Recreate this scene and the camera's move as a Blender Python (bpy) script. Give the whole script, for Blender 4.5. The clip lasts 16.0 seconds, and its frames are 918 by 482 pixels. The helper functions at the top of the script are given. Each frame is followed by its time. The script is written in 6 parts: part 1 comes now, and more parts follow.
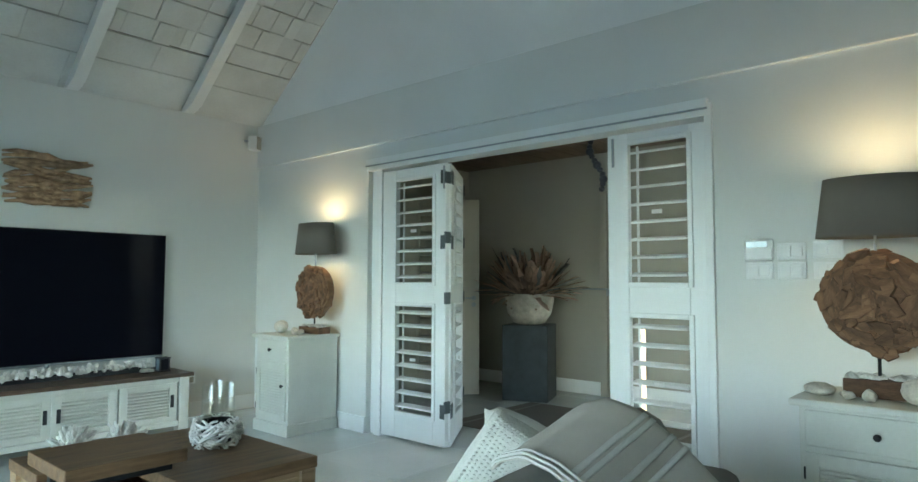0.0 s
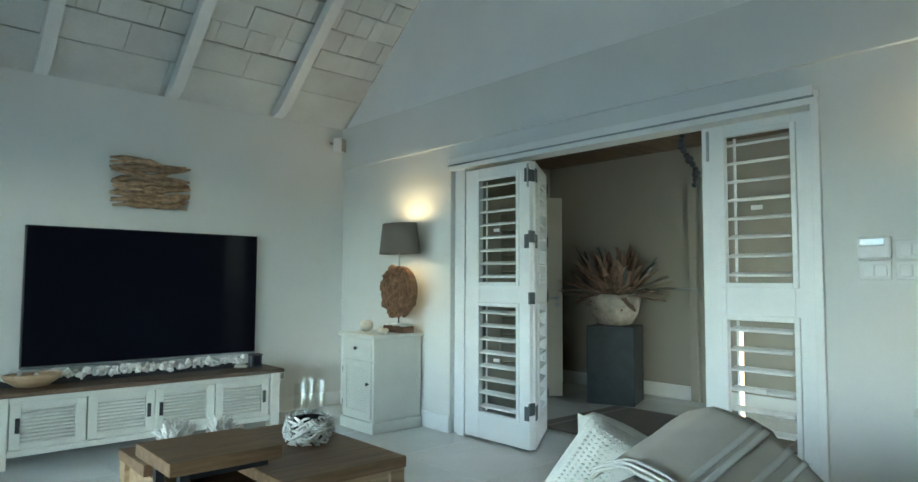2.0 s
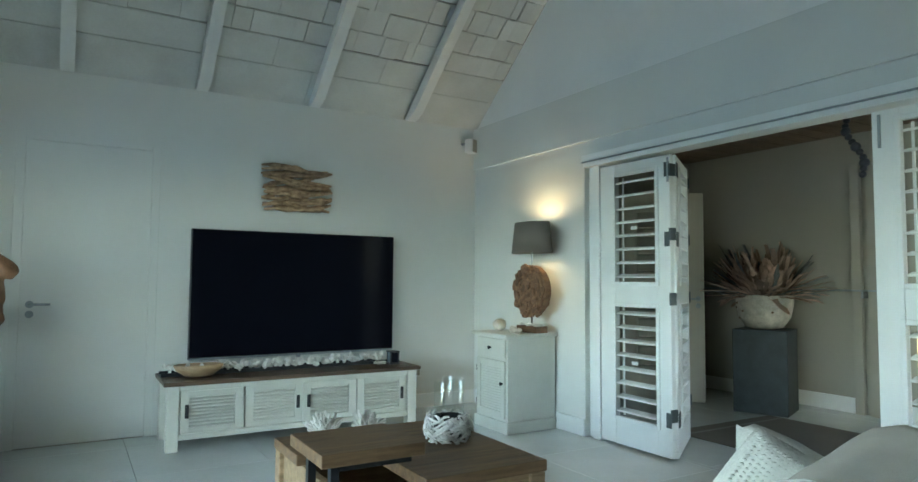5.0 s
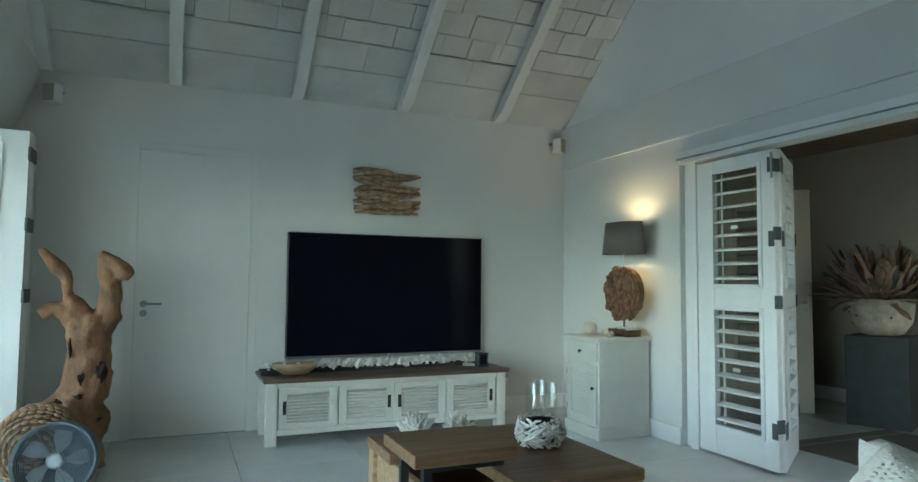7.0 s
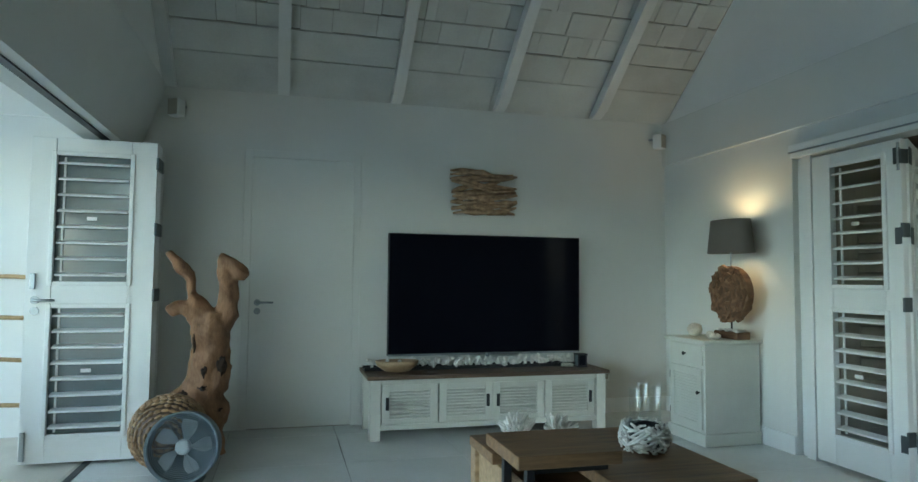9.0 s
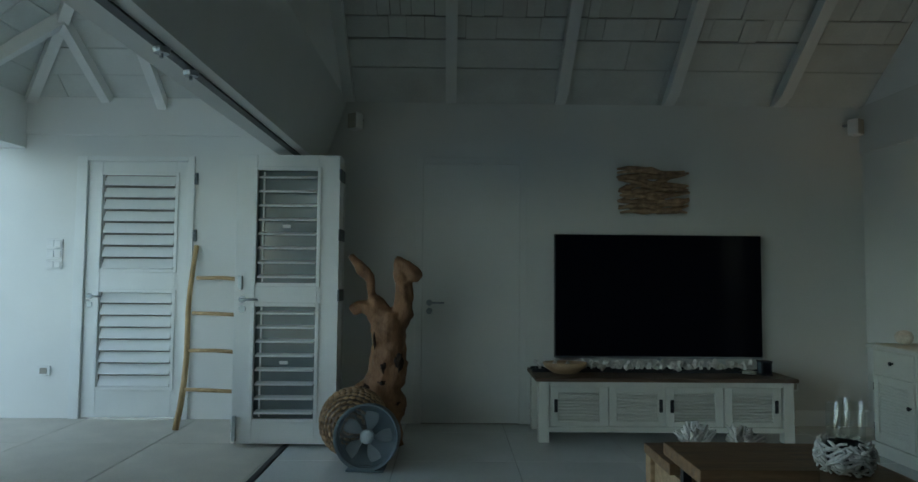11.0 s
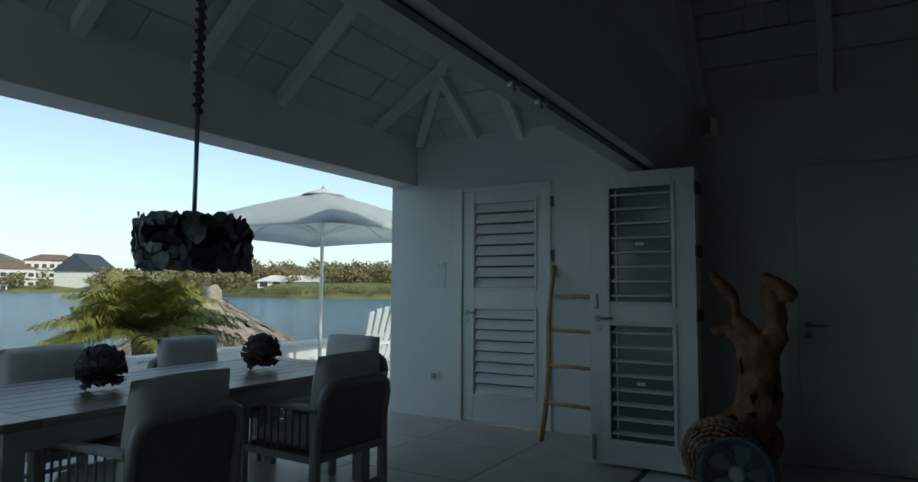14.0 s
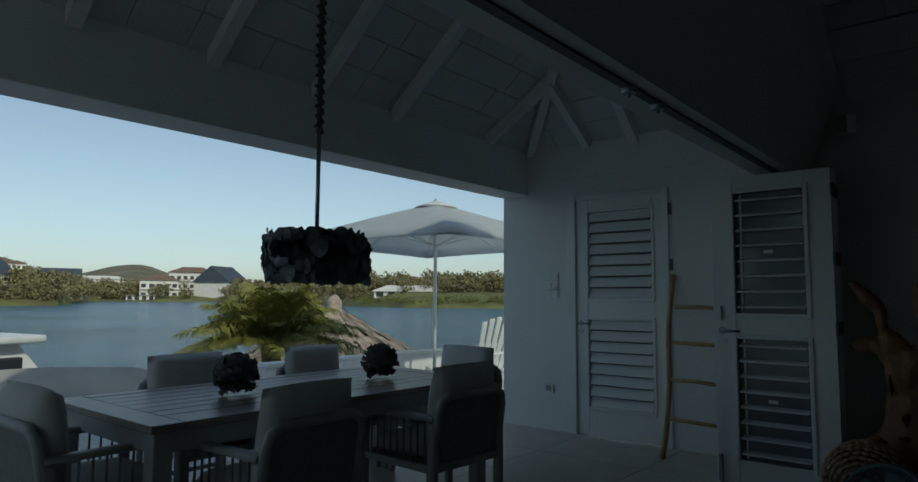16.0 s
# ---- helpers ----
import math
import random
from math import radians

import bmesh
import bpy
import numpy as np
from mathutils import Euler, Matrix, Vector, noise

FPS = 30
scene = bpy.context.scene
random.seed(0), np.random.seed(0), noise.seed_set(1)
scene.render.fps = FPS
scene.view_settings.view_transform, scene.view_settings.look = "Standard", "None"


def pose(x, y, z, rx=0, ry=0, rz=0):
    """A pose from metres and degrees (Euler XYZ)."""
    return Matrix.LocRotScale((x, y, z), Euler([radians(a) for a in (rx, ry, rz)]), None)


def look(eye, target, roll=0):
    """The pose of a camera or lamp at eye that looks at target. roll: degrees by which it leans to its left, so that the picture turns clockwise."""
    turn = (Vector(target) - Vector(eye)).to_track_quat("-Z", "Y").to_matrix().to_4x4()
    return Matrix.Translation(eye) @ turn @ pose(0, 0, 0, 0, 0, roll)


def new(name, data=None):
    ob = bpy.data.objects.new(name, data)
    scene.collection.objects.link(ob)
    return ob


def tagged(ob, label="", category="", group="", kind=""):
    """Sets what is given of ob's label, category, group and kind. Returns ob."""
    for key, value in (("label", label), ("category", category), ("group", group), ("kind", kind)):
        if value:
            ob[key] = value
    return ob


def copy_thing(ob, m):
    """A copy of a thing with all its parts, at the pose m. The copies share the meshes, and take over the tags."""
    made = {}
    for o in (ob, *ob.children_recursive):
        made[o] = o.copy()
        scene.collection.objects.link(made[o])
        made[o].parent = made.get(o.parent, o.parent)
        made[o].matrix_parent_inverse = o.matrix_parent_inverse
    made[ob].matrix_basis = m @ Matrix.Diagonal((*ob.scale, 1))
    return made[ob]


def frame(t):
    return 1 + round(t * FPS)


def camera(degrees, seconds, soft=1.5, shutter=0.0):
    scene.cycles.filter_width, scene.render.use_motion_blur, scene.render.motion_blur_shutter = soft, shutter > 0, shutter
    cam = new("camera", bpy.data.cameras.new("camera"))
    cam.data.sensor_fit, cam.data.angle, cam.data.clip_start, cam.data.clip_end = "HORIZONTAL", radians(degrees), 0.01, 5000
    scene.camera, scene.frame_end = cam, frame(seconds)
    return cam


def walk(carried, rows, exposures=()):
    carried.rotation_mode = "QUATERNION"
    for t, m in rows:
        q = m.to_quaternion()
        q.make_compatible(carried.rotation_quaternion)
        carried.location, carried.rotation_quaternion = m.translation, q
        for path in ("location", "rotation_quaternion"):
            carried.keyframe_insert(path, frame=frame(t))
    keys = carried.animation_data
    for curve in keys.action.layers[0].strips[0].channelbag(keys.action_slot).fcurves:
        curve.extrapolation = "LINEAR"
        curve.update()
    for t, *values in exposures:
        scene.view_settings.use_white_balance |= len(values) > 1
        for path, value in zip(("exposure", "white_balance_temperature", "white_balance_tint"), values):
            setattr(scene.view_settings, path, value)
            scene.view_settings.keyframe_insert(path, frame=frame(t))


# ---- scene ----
cam = camera(70.3, 16.0)
PATH = [
    (0, (0.673, 1.155, 1.199), (93.61, -0.19, -48.77)),
    (0.5, (0.675, 1.171, 1.201), (93.56, -0.20, -47.06)),
    (1, (0.676, 1.186, 1.201), (93.54, -0.27, -45.34)),
    (1.5, (0.678, 1.201, 1.202), (93.52, -0.25, -43.64)),
    (2, (0.682, 1.221, 1.201), (93.53, -0.30, -41.93)),
    (2.5, (0.684, 1.234, 1.200), (93.52, -0.33, -40.15)),
    (3, (0.681, 1.247, 1.202), (93.50, -0.30, -38.34)),
    (3.5, (0.681, 1.260, 1.200), (93.52, -0.30, -36.45)),
    (4, (0.678, 1.269, 1.203), (93.48, -0.38, -34.53)),
    (6.5, (0.670, 1.309, 1.202), (93.48, -0.46, -25.19)),
    (7, (0.670, 1.321, 1.197), (93.55, -0.53, -23.25)),
    (7.5, (0.668, 1.328, 1.199), (93.51, -0.52, -21.25)),
    (8, (0.664, 1.333, 1.203), (93.47, -0.56, -19.22)),
    (10.5, (0.607, 1.264, 1.225), (93.09, -0.44, -5.47)),
    (11, (0.607, 1.291, 1.228), (93.11, -0.50, -0.77)),
    (11.5, (0.616, 1.325, 1.234), (93.20, -0.52, 4.53)),
    (12, (0.617, 1.346, 1.241), (93.44, -0.45, 10.35)),
    (12.5, (0.610, 1.368, 1.247), (93.67, -0.42, 16.34)),
    (13, (0.595, 1.387, 1.251), (93.78, -0.44, 21.72)),
    (13.5, (0.593, 1.389, 1.249), (93.91, -0.36, 26.25)),
    (14, (0.593, 1.394, 1.251), (94.23, -0.39, 29.72)),
    (14.5, (0.589, 1.401, 1.256), (94.56, -0.38, 32.16)),
    (15, (0.585, 1.401, 1.254), (94.80, -0.28, 34.45)),
    (15.5, (0.577, 1.396, 1.256), (94.92, -0.37, 36.89)),
    (16, (0.576, 1.395, 1.263), (94.99, -0.31, 39.45)),
]
STOPS = [(0, 4.2), (4, 4.2), (7, 3.9), (8, 3.8), (10.5, 2.6), (11, 2.1), (12, 1.32), (13, 0.56), (14, 0.18), (15, -0.12), (16, -0.56)]
EXPOSURES = [(t, s, 6250 if t < 11.5 else 5850, -5 if t < 11.5 else -3) for t, s in STOPS]
walk(cam, [(t, pose(*e, *turn)) for t, e, turn in PATH], EXPOSURES)

# ---- light ----
world = bpy.data.worlds.new("sky")
scene.world = world
world.use_nodes = True
wn = world.node_tree.nodes
sky = wn.new("ShaderNodeTexSky")
sky.sky_type, sky.sun_disc = "NISHITA", False
sky.sun_elevation, sky.sun_rotation = radians(36), radians(108)
sky.air_density, sky.dust_density, sky.ozone_density = 1.0, 1.0, 1.2
haze = wn.new("ShaderNodeHueSaturation")
haze.inputs["Saturation"].default_value, haze.inputs["Value"].default_value = 0.66, 1.0
world.node_tree.links.new(sky.outputs[0], haze.inputs["Color"])
world.node_tree.links.new(haze.outputs[0], wn["Background"].inputs[0])
wn["Background"].inputs[1].default_value = 0.14
sun = new("sun", bpy.data.lights.new("sun", "SUN"))
sun.data.energy, sun.data.angle, sun.data.color = 2.6, radians(0.6), (1.0, 0.86, 0.66)
SUN_FROM = Vector((math.sin(radians(108)) * math.cos(radians(36)), math.cos(radians(108)) * math.cos(radians(36)), math.sin(radians(36))))
sun.matrix_world = look(SUN_FROM * 60, (0, 0, 0))


def fill_light(name, m, w, h, power, color):
    lamp = new(name, bpy.data.lights.new(name, "AREA"))
    lamp.data.shape, lamp.data.size, lamp.data.size_y = "RECTANGLE", w, h
    lamp.data.energy, lamp.data.color = power, color
    lamp.matrix_world = m
    return lamp


# added fill lamp for the hall, set in an assumed opening out of view
fill_light("hall_door_light", look((5.25, 1.78, 1.15), (5.25, 5, 1.1)), 0.5, 2.0, 0.018, (1.0, 0.93, 0.82))


# ---- materials ----
def mat(name, color, rough=0.6, metal=0.0, scale=6.0, vary=0.12, bump=0.1, fine=90.0, tint=None, per=0.0, coat=0.0, stretch=None):
    """Base colour with variation at two scales and fine relief."""
    m = bpy.data.materials.new(name)
    m.use_nodes = True
    t = m.node_tree
    b = t.nodes["Principled BSDF"]
    b.inputs["Metallic"].default_value = metal
    b.inputs["Coat Weight"].default_value = coat
    co = t.nodes.new("ShaderNodeTexCoord")
    mp = t.nodes.new("ShaderNodeMapping")
    mp.inputs["Scale"].default_value = stretch or (1, 1, 1)
    t.links.new(co.outputs["Object"], mp.inputs["Vector"])
    n1, n2 = t.nodes.new("ShaderNodeTexNoise"), t.nodes.new("ShaderNodeTexNoise")
    n1.inputs["Scale"].default_value, n1.inputs["Detail"].default_value = scale, 5
    n2.inputs["Scale"].default_value, n2.inputs["Detail"].default_value = fine, 3
    for n in (n1, n2):
        t.links.new(mp.outputs[0], n.inputs["Vector"])
    mix = t.nodes.new("ShaderNodeMix")
    mix.data_type = "RGBA"
    dark = tint or tuple(c * (1 - 2.2 * vary) for c in color)
    lite = tuple(min(1, c * (1 + 0.6 * vary)) for c in color)
    mix.inputs[6].default_value, mix.inputs[7].default_value = (*dark, 1), (*lite, 1)
    add = t.nodes.new("ShaderNodeMath")
    add.operation = "MULTIPLY_ADD"
    add.inputs[1].default_value = 0.35
    t.links.new(n2.outputs[0], add.inputs[0])
    t.links.new(n1.outputs[0], add.inputs[2])
    rng = t.nodes.new("ShaderNodeMapRange")
    rng.inputs[1].default_value, rng.inputs[2].default_value = 0.42, 0.95
    t.links.new(add.outputs[0], rng.inputs[0])
    t.links.new(rng.outputs[0], mix.inputs[0])
    last = mix.outputs[2]
    if per:
        info = t.nodes.new("ShaderNodeObjectInfo")
        hsv = t.nodes.new("ShaderNodeHueSaturation")
        r2 = t.nodes.new("ShaderNodeMapRange")
        r2.inputs[3].default_value, r2.inputs[4].default_value = 1 - per, 1 + per
        t.links.new(info.outputs["Random"], r2.inputs[0])
        t.links.new(r2.outputs[0], hsv.inputs["Value"])
        t.links.new(last, hsv.inputs["Color"])
        last = hsv.outputs[0]
    t.links.new(last, b.inputs["Base Color"])
    rr = t.nodes.new("ShaderNodeMapRange")
    rr.inputs[3].default_value, rr.inputs[4].default_value = max(0.02, rough - 0.08), min(1, rough + 0.08)
    t.links.new(n1.outputs[0], rr.inputs[0])
    t.links.new(rr.outputs[0], b.inputs["Roughness"])
    if bump:
        bp = t.nodes.new("ShaderNodeBump")
        bp.inputs["Strength"].default_value, bp.inputs["Distance"].default_value = bump, 0.01
        t.links.new(add.outputs[0], bp.inputs["Height"])
        t.links.new(bp.outputs[0], b.inputs["Normal"])
    return m


def island(m, amount):
    """Adds a per-piece brightness change for joined pieces."""
    t = m.node_tree
    b = t.nodes["Principled BSDF"]
    src = b.inputs["Base Color"].links[0].from_socket
    geo, hsv, r2 = t.nodes.new("ShaderNodeNewGeometry"), t.nodes.new("ShaderNodeHueSaturation"), t.nodes.new("ShaderNodeMapRange")
    r2.inputs[3].default_value, r2.inputs[4].default_value = 1 - amount, 1 + amount
    t.links.new(geo.outputs["Random Per Island"], r2.inputs[0])
    t.links.new(r2.outputs[0], hsv.inputs["Value"])
    t.links.new(src, hsv.inputs["Color"])
    t.links.new(hsv.outputs[0], b.inputs["Base Color"])
    return m


def wood(name, a, c, rough=0.5, grain=(1, 14, 14), per=0.0, bump=0.25):
    return mat(name, c, rough, 0, 3.0, 0.2, bump, 30.0, a, per, 0.0, grain)


def glow(name, color, strength):
    m = bpy.data.materials.new(name)
    m.use_nodes = True
    b = m.node_tree.nodes["Principled BSDF"]
    b.inputs["Base Color"].default_value = (*color, 1)
    b.inputs["Emission Color"].default_value = (*color, 1)
    b.inputs["Emission Strength"].default_value = strength
    return m


def thin_glass(name, tint=(1, 1, 1)):
    """Clear glass too thin to bend what is seen through it."""
    m = bpy.data.materials.new(name)
    m.use_nodes = True
    t = m.node_tree
    t.nodes.remove(t.nodes["Principled BSDF"])
    a, b, mix = t.nodes.new("ShaderNodeBsdfTransparent"), t.nodes.new("ShaderNodeBsdfGlossy"), t.nodes.new("ShaderNodeMixShader")
    a.inputs[0].default_value = (*tint, 1)
    b.inputs["Roughness"].default_value = 0.03
    mix.inputs[0].default_value = 0.09
    t.links.new(a.outputs[0], mix.inputs[1])
    t.links.new(b.outputs[0], mix.inputs[2])
    t.links.new(mix.outputs[0], t.nodes["Material Output"].inputs[0])
    return m


M_OUTWALL = mat("terrace_paint", (0.79, 0.81, 0.80), 0.62, 0, 1.4, 0.035, 0.05, 140)
# indoor white, darkened against the terrace white to dim the room
M_WALL = mat("wall_paint_dimmed", (0.69, 0.71, 0.69), 0.62, 0, 1.4, 0.035, 0.05, 140)
M_GABLE = mat("gable_plaster", (0.85, 0.87, 0.86), 0.7, 0, 1.2, 0.04, 0.06, 120)
# hall plaster, its colour darkened to hold the dimness of the hall
M_HALL = mat("hall_plaster_dimmed", (0.36, 0.35, 0.305), 0.7, 0, 1.2, 0.05, 0.06, 120)
M_BOARD = island(mat("ceiling_board", (0.64, 0.66, 0.64), 0.6, 0, 3, 0.08, 0.25, 60), 0.07)
M_OUTBOARD = island(mat("terrace_board", (0.60, 0.625, 0.61), 0.6, 0, 3, 0.06, 0.2, 60), 0.035)
M_BEAM = mat("white_beam", (0.76, 0.78, 0.77), 0.5, 0, 3, 0.04, 0.1, 60)
M_JOINERY = mat("joinery_lacquer", (0.80, 0.83, 0.83), 0.35, 0, 3, 0.03, 0.03, 80)
M_TILE = mat("polished_tile", (0.66, 0.69, 0.68), 0.12, 0, 2.2, 0.05, 0.015, 40, None, 0.02)
M_STONE = mat("sand_tile", (0.58, 0.55, 0.48), 0.42, 0, 3.0, 0.1, 0.06, 60, None, 0.05)
M_GROUT = mat("grout", (0.26, 0.25, 0.22), 0.9)
M_GROUTW = mat("white_grout", (0.58, 0.60, 0.58), 0.8)
M_DECK = mat("deck_board", (0.55, 0.56, 0.55), 0.55, 0, 3, 0.12, 0.15, 60, None, 0.06, 0, (1, 8, 8))
M_STEEL = mat("brushed_steel", (0.36, 0.40, 0.43), 0.38, 0.9, 20, 0.08, 0.05)
M_HINGE = mat("dark_hinge", (0.10, 0.12, 0.13), 0.45, 0.6, 20, 0.08, 0.05)
M_BLACK = mat("black_metal", (0.022, 0.025, 0.03), 0.45, 0.3, 20, 0.1, 0.05)
M_SCREEN = mat("screen_glass", (0.006, 0.007, 0.012), 0.09, 0, 3, 0.05, 0.0)
M_SCREEN.node_tree.nodes["Principled BSDF"].inputs["Specular IOR Level"].default_value = 0.008
M_LOUVREGLASS = mat("louvre_glass", (0.15, 0.185, 0.195), 0.12, 0, 3, 0.1, 0.0)
M_CREAM = mat("cream_paint", (0.64, 0.65, 0.595), 0.45, 0, 4, 0.05, 0.08, 70)
M_OAKTOP = wood("dark_oak_top", (0.05, 0.032, 0.022), (0.13, 0.085, 0.055), 0.45)
M_TEAK = wood("warm_teak", (0.10, 0.058, 0.028), (0.24, 0.15, 0.08), 0.5)
M_TEAK_LIGHT = wood("light_teak", (0.24, 0.16, 0.09), (0.42, 0.30, 0.18), 0.5)
M_DRIFT = wood("driftwood", (0.13, 0.075, 0.04), (0.50, 0.355, 0.225), 0.8, (6, 1, 10), 0.25, 0.5)
M_ROOT = mat("root_wood", (0.27, 0.145, 0.075), 0.75, 0, 5, 0.28, 0.5, 40, (0.11, 0.055, 0.028), 0, 0, (2.5, 2.5, 0.7))
M_HOLLOW_SHADE = mat("shaded_hollow", (0.030, 0.017, 0.010), 0.95, 0, 9, 0.2, 0.4, 60)
M_CHIP = mat("chipped_wood", (0.21, 0.115, 0.062), 0.8, 0, 6, 0.25, 0.4, 50, (0.07, 0.036, 0.02), 0.3, 0, (1, 1, 4))
M_SHADE = mat("linen_shade", (0.16, 0.145, 0.125), 0.9, 0, 4, 0.06, 0.35, 260)
M_SHELL = mat("shell", (0.72, 0.67, 0.58), 0.6, 0, 30, 0.15, 0.3, 120, None, 0.12)
M_CORAL = island(mat("coral", (0.80, 0.79, 0.75), 0.8, 0, 40, 0.12, 0.5, 160), 0.15)
M_FABRIC = mat("grey_fabric", (0.24, 0.23, 0.215), 0.95, 0, 5, 0.08, 0.35, 380)
M_THROW = mat("cotton_throw", (0.56, 0.53, 0.475), 0.95, 0, 6, 0.08, 0.5, 300)
M_STRIPE = mat("white_stripe", (0.68, 0.68, 0.65), 0.95, 0, 6, 0.06, 0.5, 300)
M_KNIT = mat("knit", (0.66, 0.66, 0.62), 0.95, 0, 9, 0.1, 0.8, 90)
M_GLASS = thin_glass("clear_glass", (0.93, 0.96, 0.96))
M_RATTAN = island(mat("rattan", (0.36, 0.235, 0.13), 0.6, 0, 8, 0.15, 0.3, 60), 0.25)
M_WHITE = mat("white_plastic", (0.78, 0.80, 0.80), 0.4, 0, 8, 0.03, 0.02)
M_WHITEWOOD = mat("white_twig", (0.78, 0.78, 0.76), 0.7, 0, 20, 0.2, 0.4, 90, (0.5, 0.48, 0.45), 0.12)
M_FANBLUE = mat("fan_blade", (0.55, 0.61, 0.64), 0.35, 0, 8, 0.05, 0.0)
M_FANDARK = mat("fan_drum", (0.15, 0.20, 0.235), 0.5, 0.1, 8, 0.1, 0.02)
M_LADDER = wood("peeled_branch", (0.30, 0.20, 0.09), (0.52, 0.37, 0.19), 0.65, (8, 8, 1))
M_PLINTH = mat("slate_plinth", (0.035, 0.047, 0.052), 0.55, 0, 8, 0.2, 0.2, 70)
M_BOWL = mat("pitted_bowl", (0.58, 0.54, 0.46), 0.8, 0, 12, 0.2, 0.4, 60)
M_DRY = mat("dried_leaf", (0.62, 0.46, 0.36), 0.85, 0, 7, 0.2, 0.4, 60, None, 0.3)
M_DRYBLUE = mat("grey_dried_leaf", (0.28, 0.30, 0.29), 0.85, 0, 7, 0.2, 0.4, 60, None, 0.3)
M_BEAD = mat("blue_bead", (0.02, 0.025, 0.04), 0.4, 0, 9, 0.1, 0.1)
M_HALLCEIL = wood("brown_ceiling_board", (0.10, 0.07, 0.045), (0.20, 0.145, 0.10), 0.6)
M_TABLE = wood("weathered_table", (0.11, 0.092, 0.08), (0.26, 0.22, 0.19), 0.34, (14, 1, 14), 0.12)
M_ALU = mat("grey_aluminium", (0.34, 0.345, 0.34), 0.5, 0.2, 10, 0.06, 0.05)
M_ROPE = mat("rope_weave", (0.23, 0.23, 0.22), 0.9, 0, 30, 0.1, 0.4, 200)
M_CUSHION = mat("outdoor_cushion", (0.60, 0.605, 0.59), 0.95, 0, 6, 0.07, 0.35, 320)
M_SUCC = mat("dark_rosette", (0.30, 0.29, 0.285), 0.6, 0, 9, 0.2, 0.2, 60, None, 0.25)
M_CAPIZ = island(mat("dark_shell_disc", (0.16, 0.18, 0.19), 0.5, 0.1, 9, 0.2, 0.2, 60), 0.3)
M_CORD = mat("jute_cord", (0.10, 0.085, 0.075), 0.9, 0, 40, 0.2, 0.5, 200)
M_CANVAS = mat("canopy_canvas", (0.78, 0.81, 0.82), 0.85, 0, 3, 0.05, 0.2, 240)
def let_through(m, share, color):
    """Thin cloth that lets part of the light through."""
    t = m.node_tree
    out, b = t.nodes["Material Output"], t.nodes["Principled BSDF"]
    tr, mix = t.nodes.new("ShaderNodeBsdfTranslucent"), t.nodes.new("ShaderNodeMixShader")
    tr.inputs[0].default_value = (*color, 1)
    mix.inputs[0].default_value = share
    t.links.new(b.outputs[0], mix.inputs[1])
    t.links.new(tr.outputs[0], mix.inputs[2])
    t.links.new(mix.outputs[0], out.inputs[0])


let_through(M_CANVAS, 0.22, (0.75, 0.80, 0.84))
M_PARAPET = mat("parapet_paint", (0.72, 0.74, 0.74), 0.7, 0, 2, 0.06, 0.1, 80)
M_SEAWALL = mat("sea_wall", (0.33, 0.31, 0.28), 0.9, 0, 2, 0.2, 0.5, 20)
M_LEAF = island(mat("palm_leaf", (0.30, 0.29, 0.07), 0.5, 0, 3, 0.2, 0.1, 40, (0.08, 0.10, 0.024)), 0.35)
M_TRUNK = mat("palm_trunk", (0.22, 0.17, 0.12), 0.9, 0, 14, 0.25, 0.7, 50)
M_THATCH = island(mat("thatch", (0.38, 0.32, 0.26), 0.95, 0, 5, 0.25, 0.5, 60), 0.3)
M_BUSH = island(mat("bush", (0.25, 0.225, 0.11), 0.8, 0, 0.4, 0.25, 0.0, 4), 0.22)
M_GRASS = mat("bank_grass", (0.17, 0.19, 0.055), 0.9, 0, 0.15, 0.25, 0.2, 2, (0.09, 0.075, 0.04))
M_HILL = mat("dry_hill", (0.24, 0.19, 0.12), 0.95, 0, 0.03, 0.2, 0.2, 0.6, (0.07, 0.08, 0.04))
M_HOUSE = mat("house_render", (0.72, 0.70, 0.66), 0.8, 0, 0.6, 0.06, 0.05, 8)
M_ROOFBROWN = mat("brown_roof", (0.22, 0.15, 0.11), 0.8, 0, 1, 0.2, 0.3, 6)
M_ROOFBLUE = mat("slate_blue_roof", (0.07, 0.085, 0.11), 0.7, 0, 1, 0.2, 0.3, 6)
M_DARKGLASS = mat("far_window", (0.03, 0.035, 0.04), 0.15, 0, 3, 0.1, 0.0)
M_GELCOAT = mat("boat_gelcoat", (0.72, 0.74, 0.74), 0.25, 0, 3, 0.05, 0.02)
M_COVER = mat("boat_cover", (0.76, 0.75, 0.71), 0.85, 0, 3, 0.08, 0.3, 60)


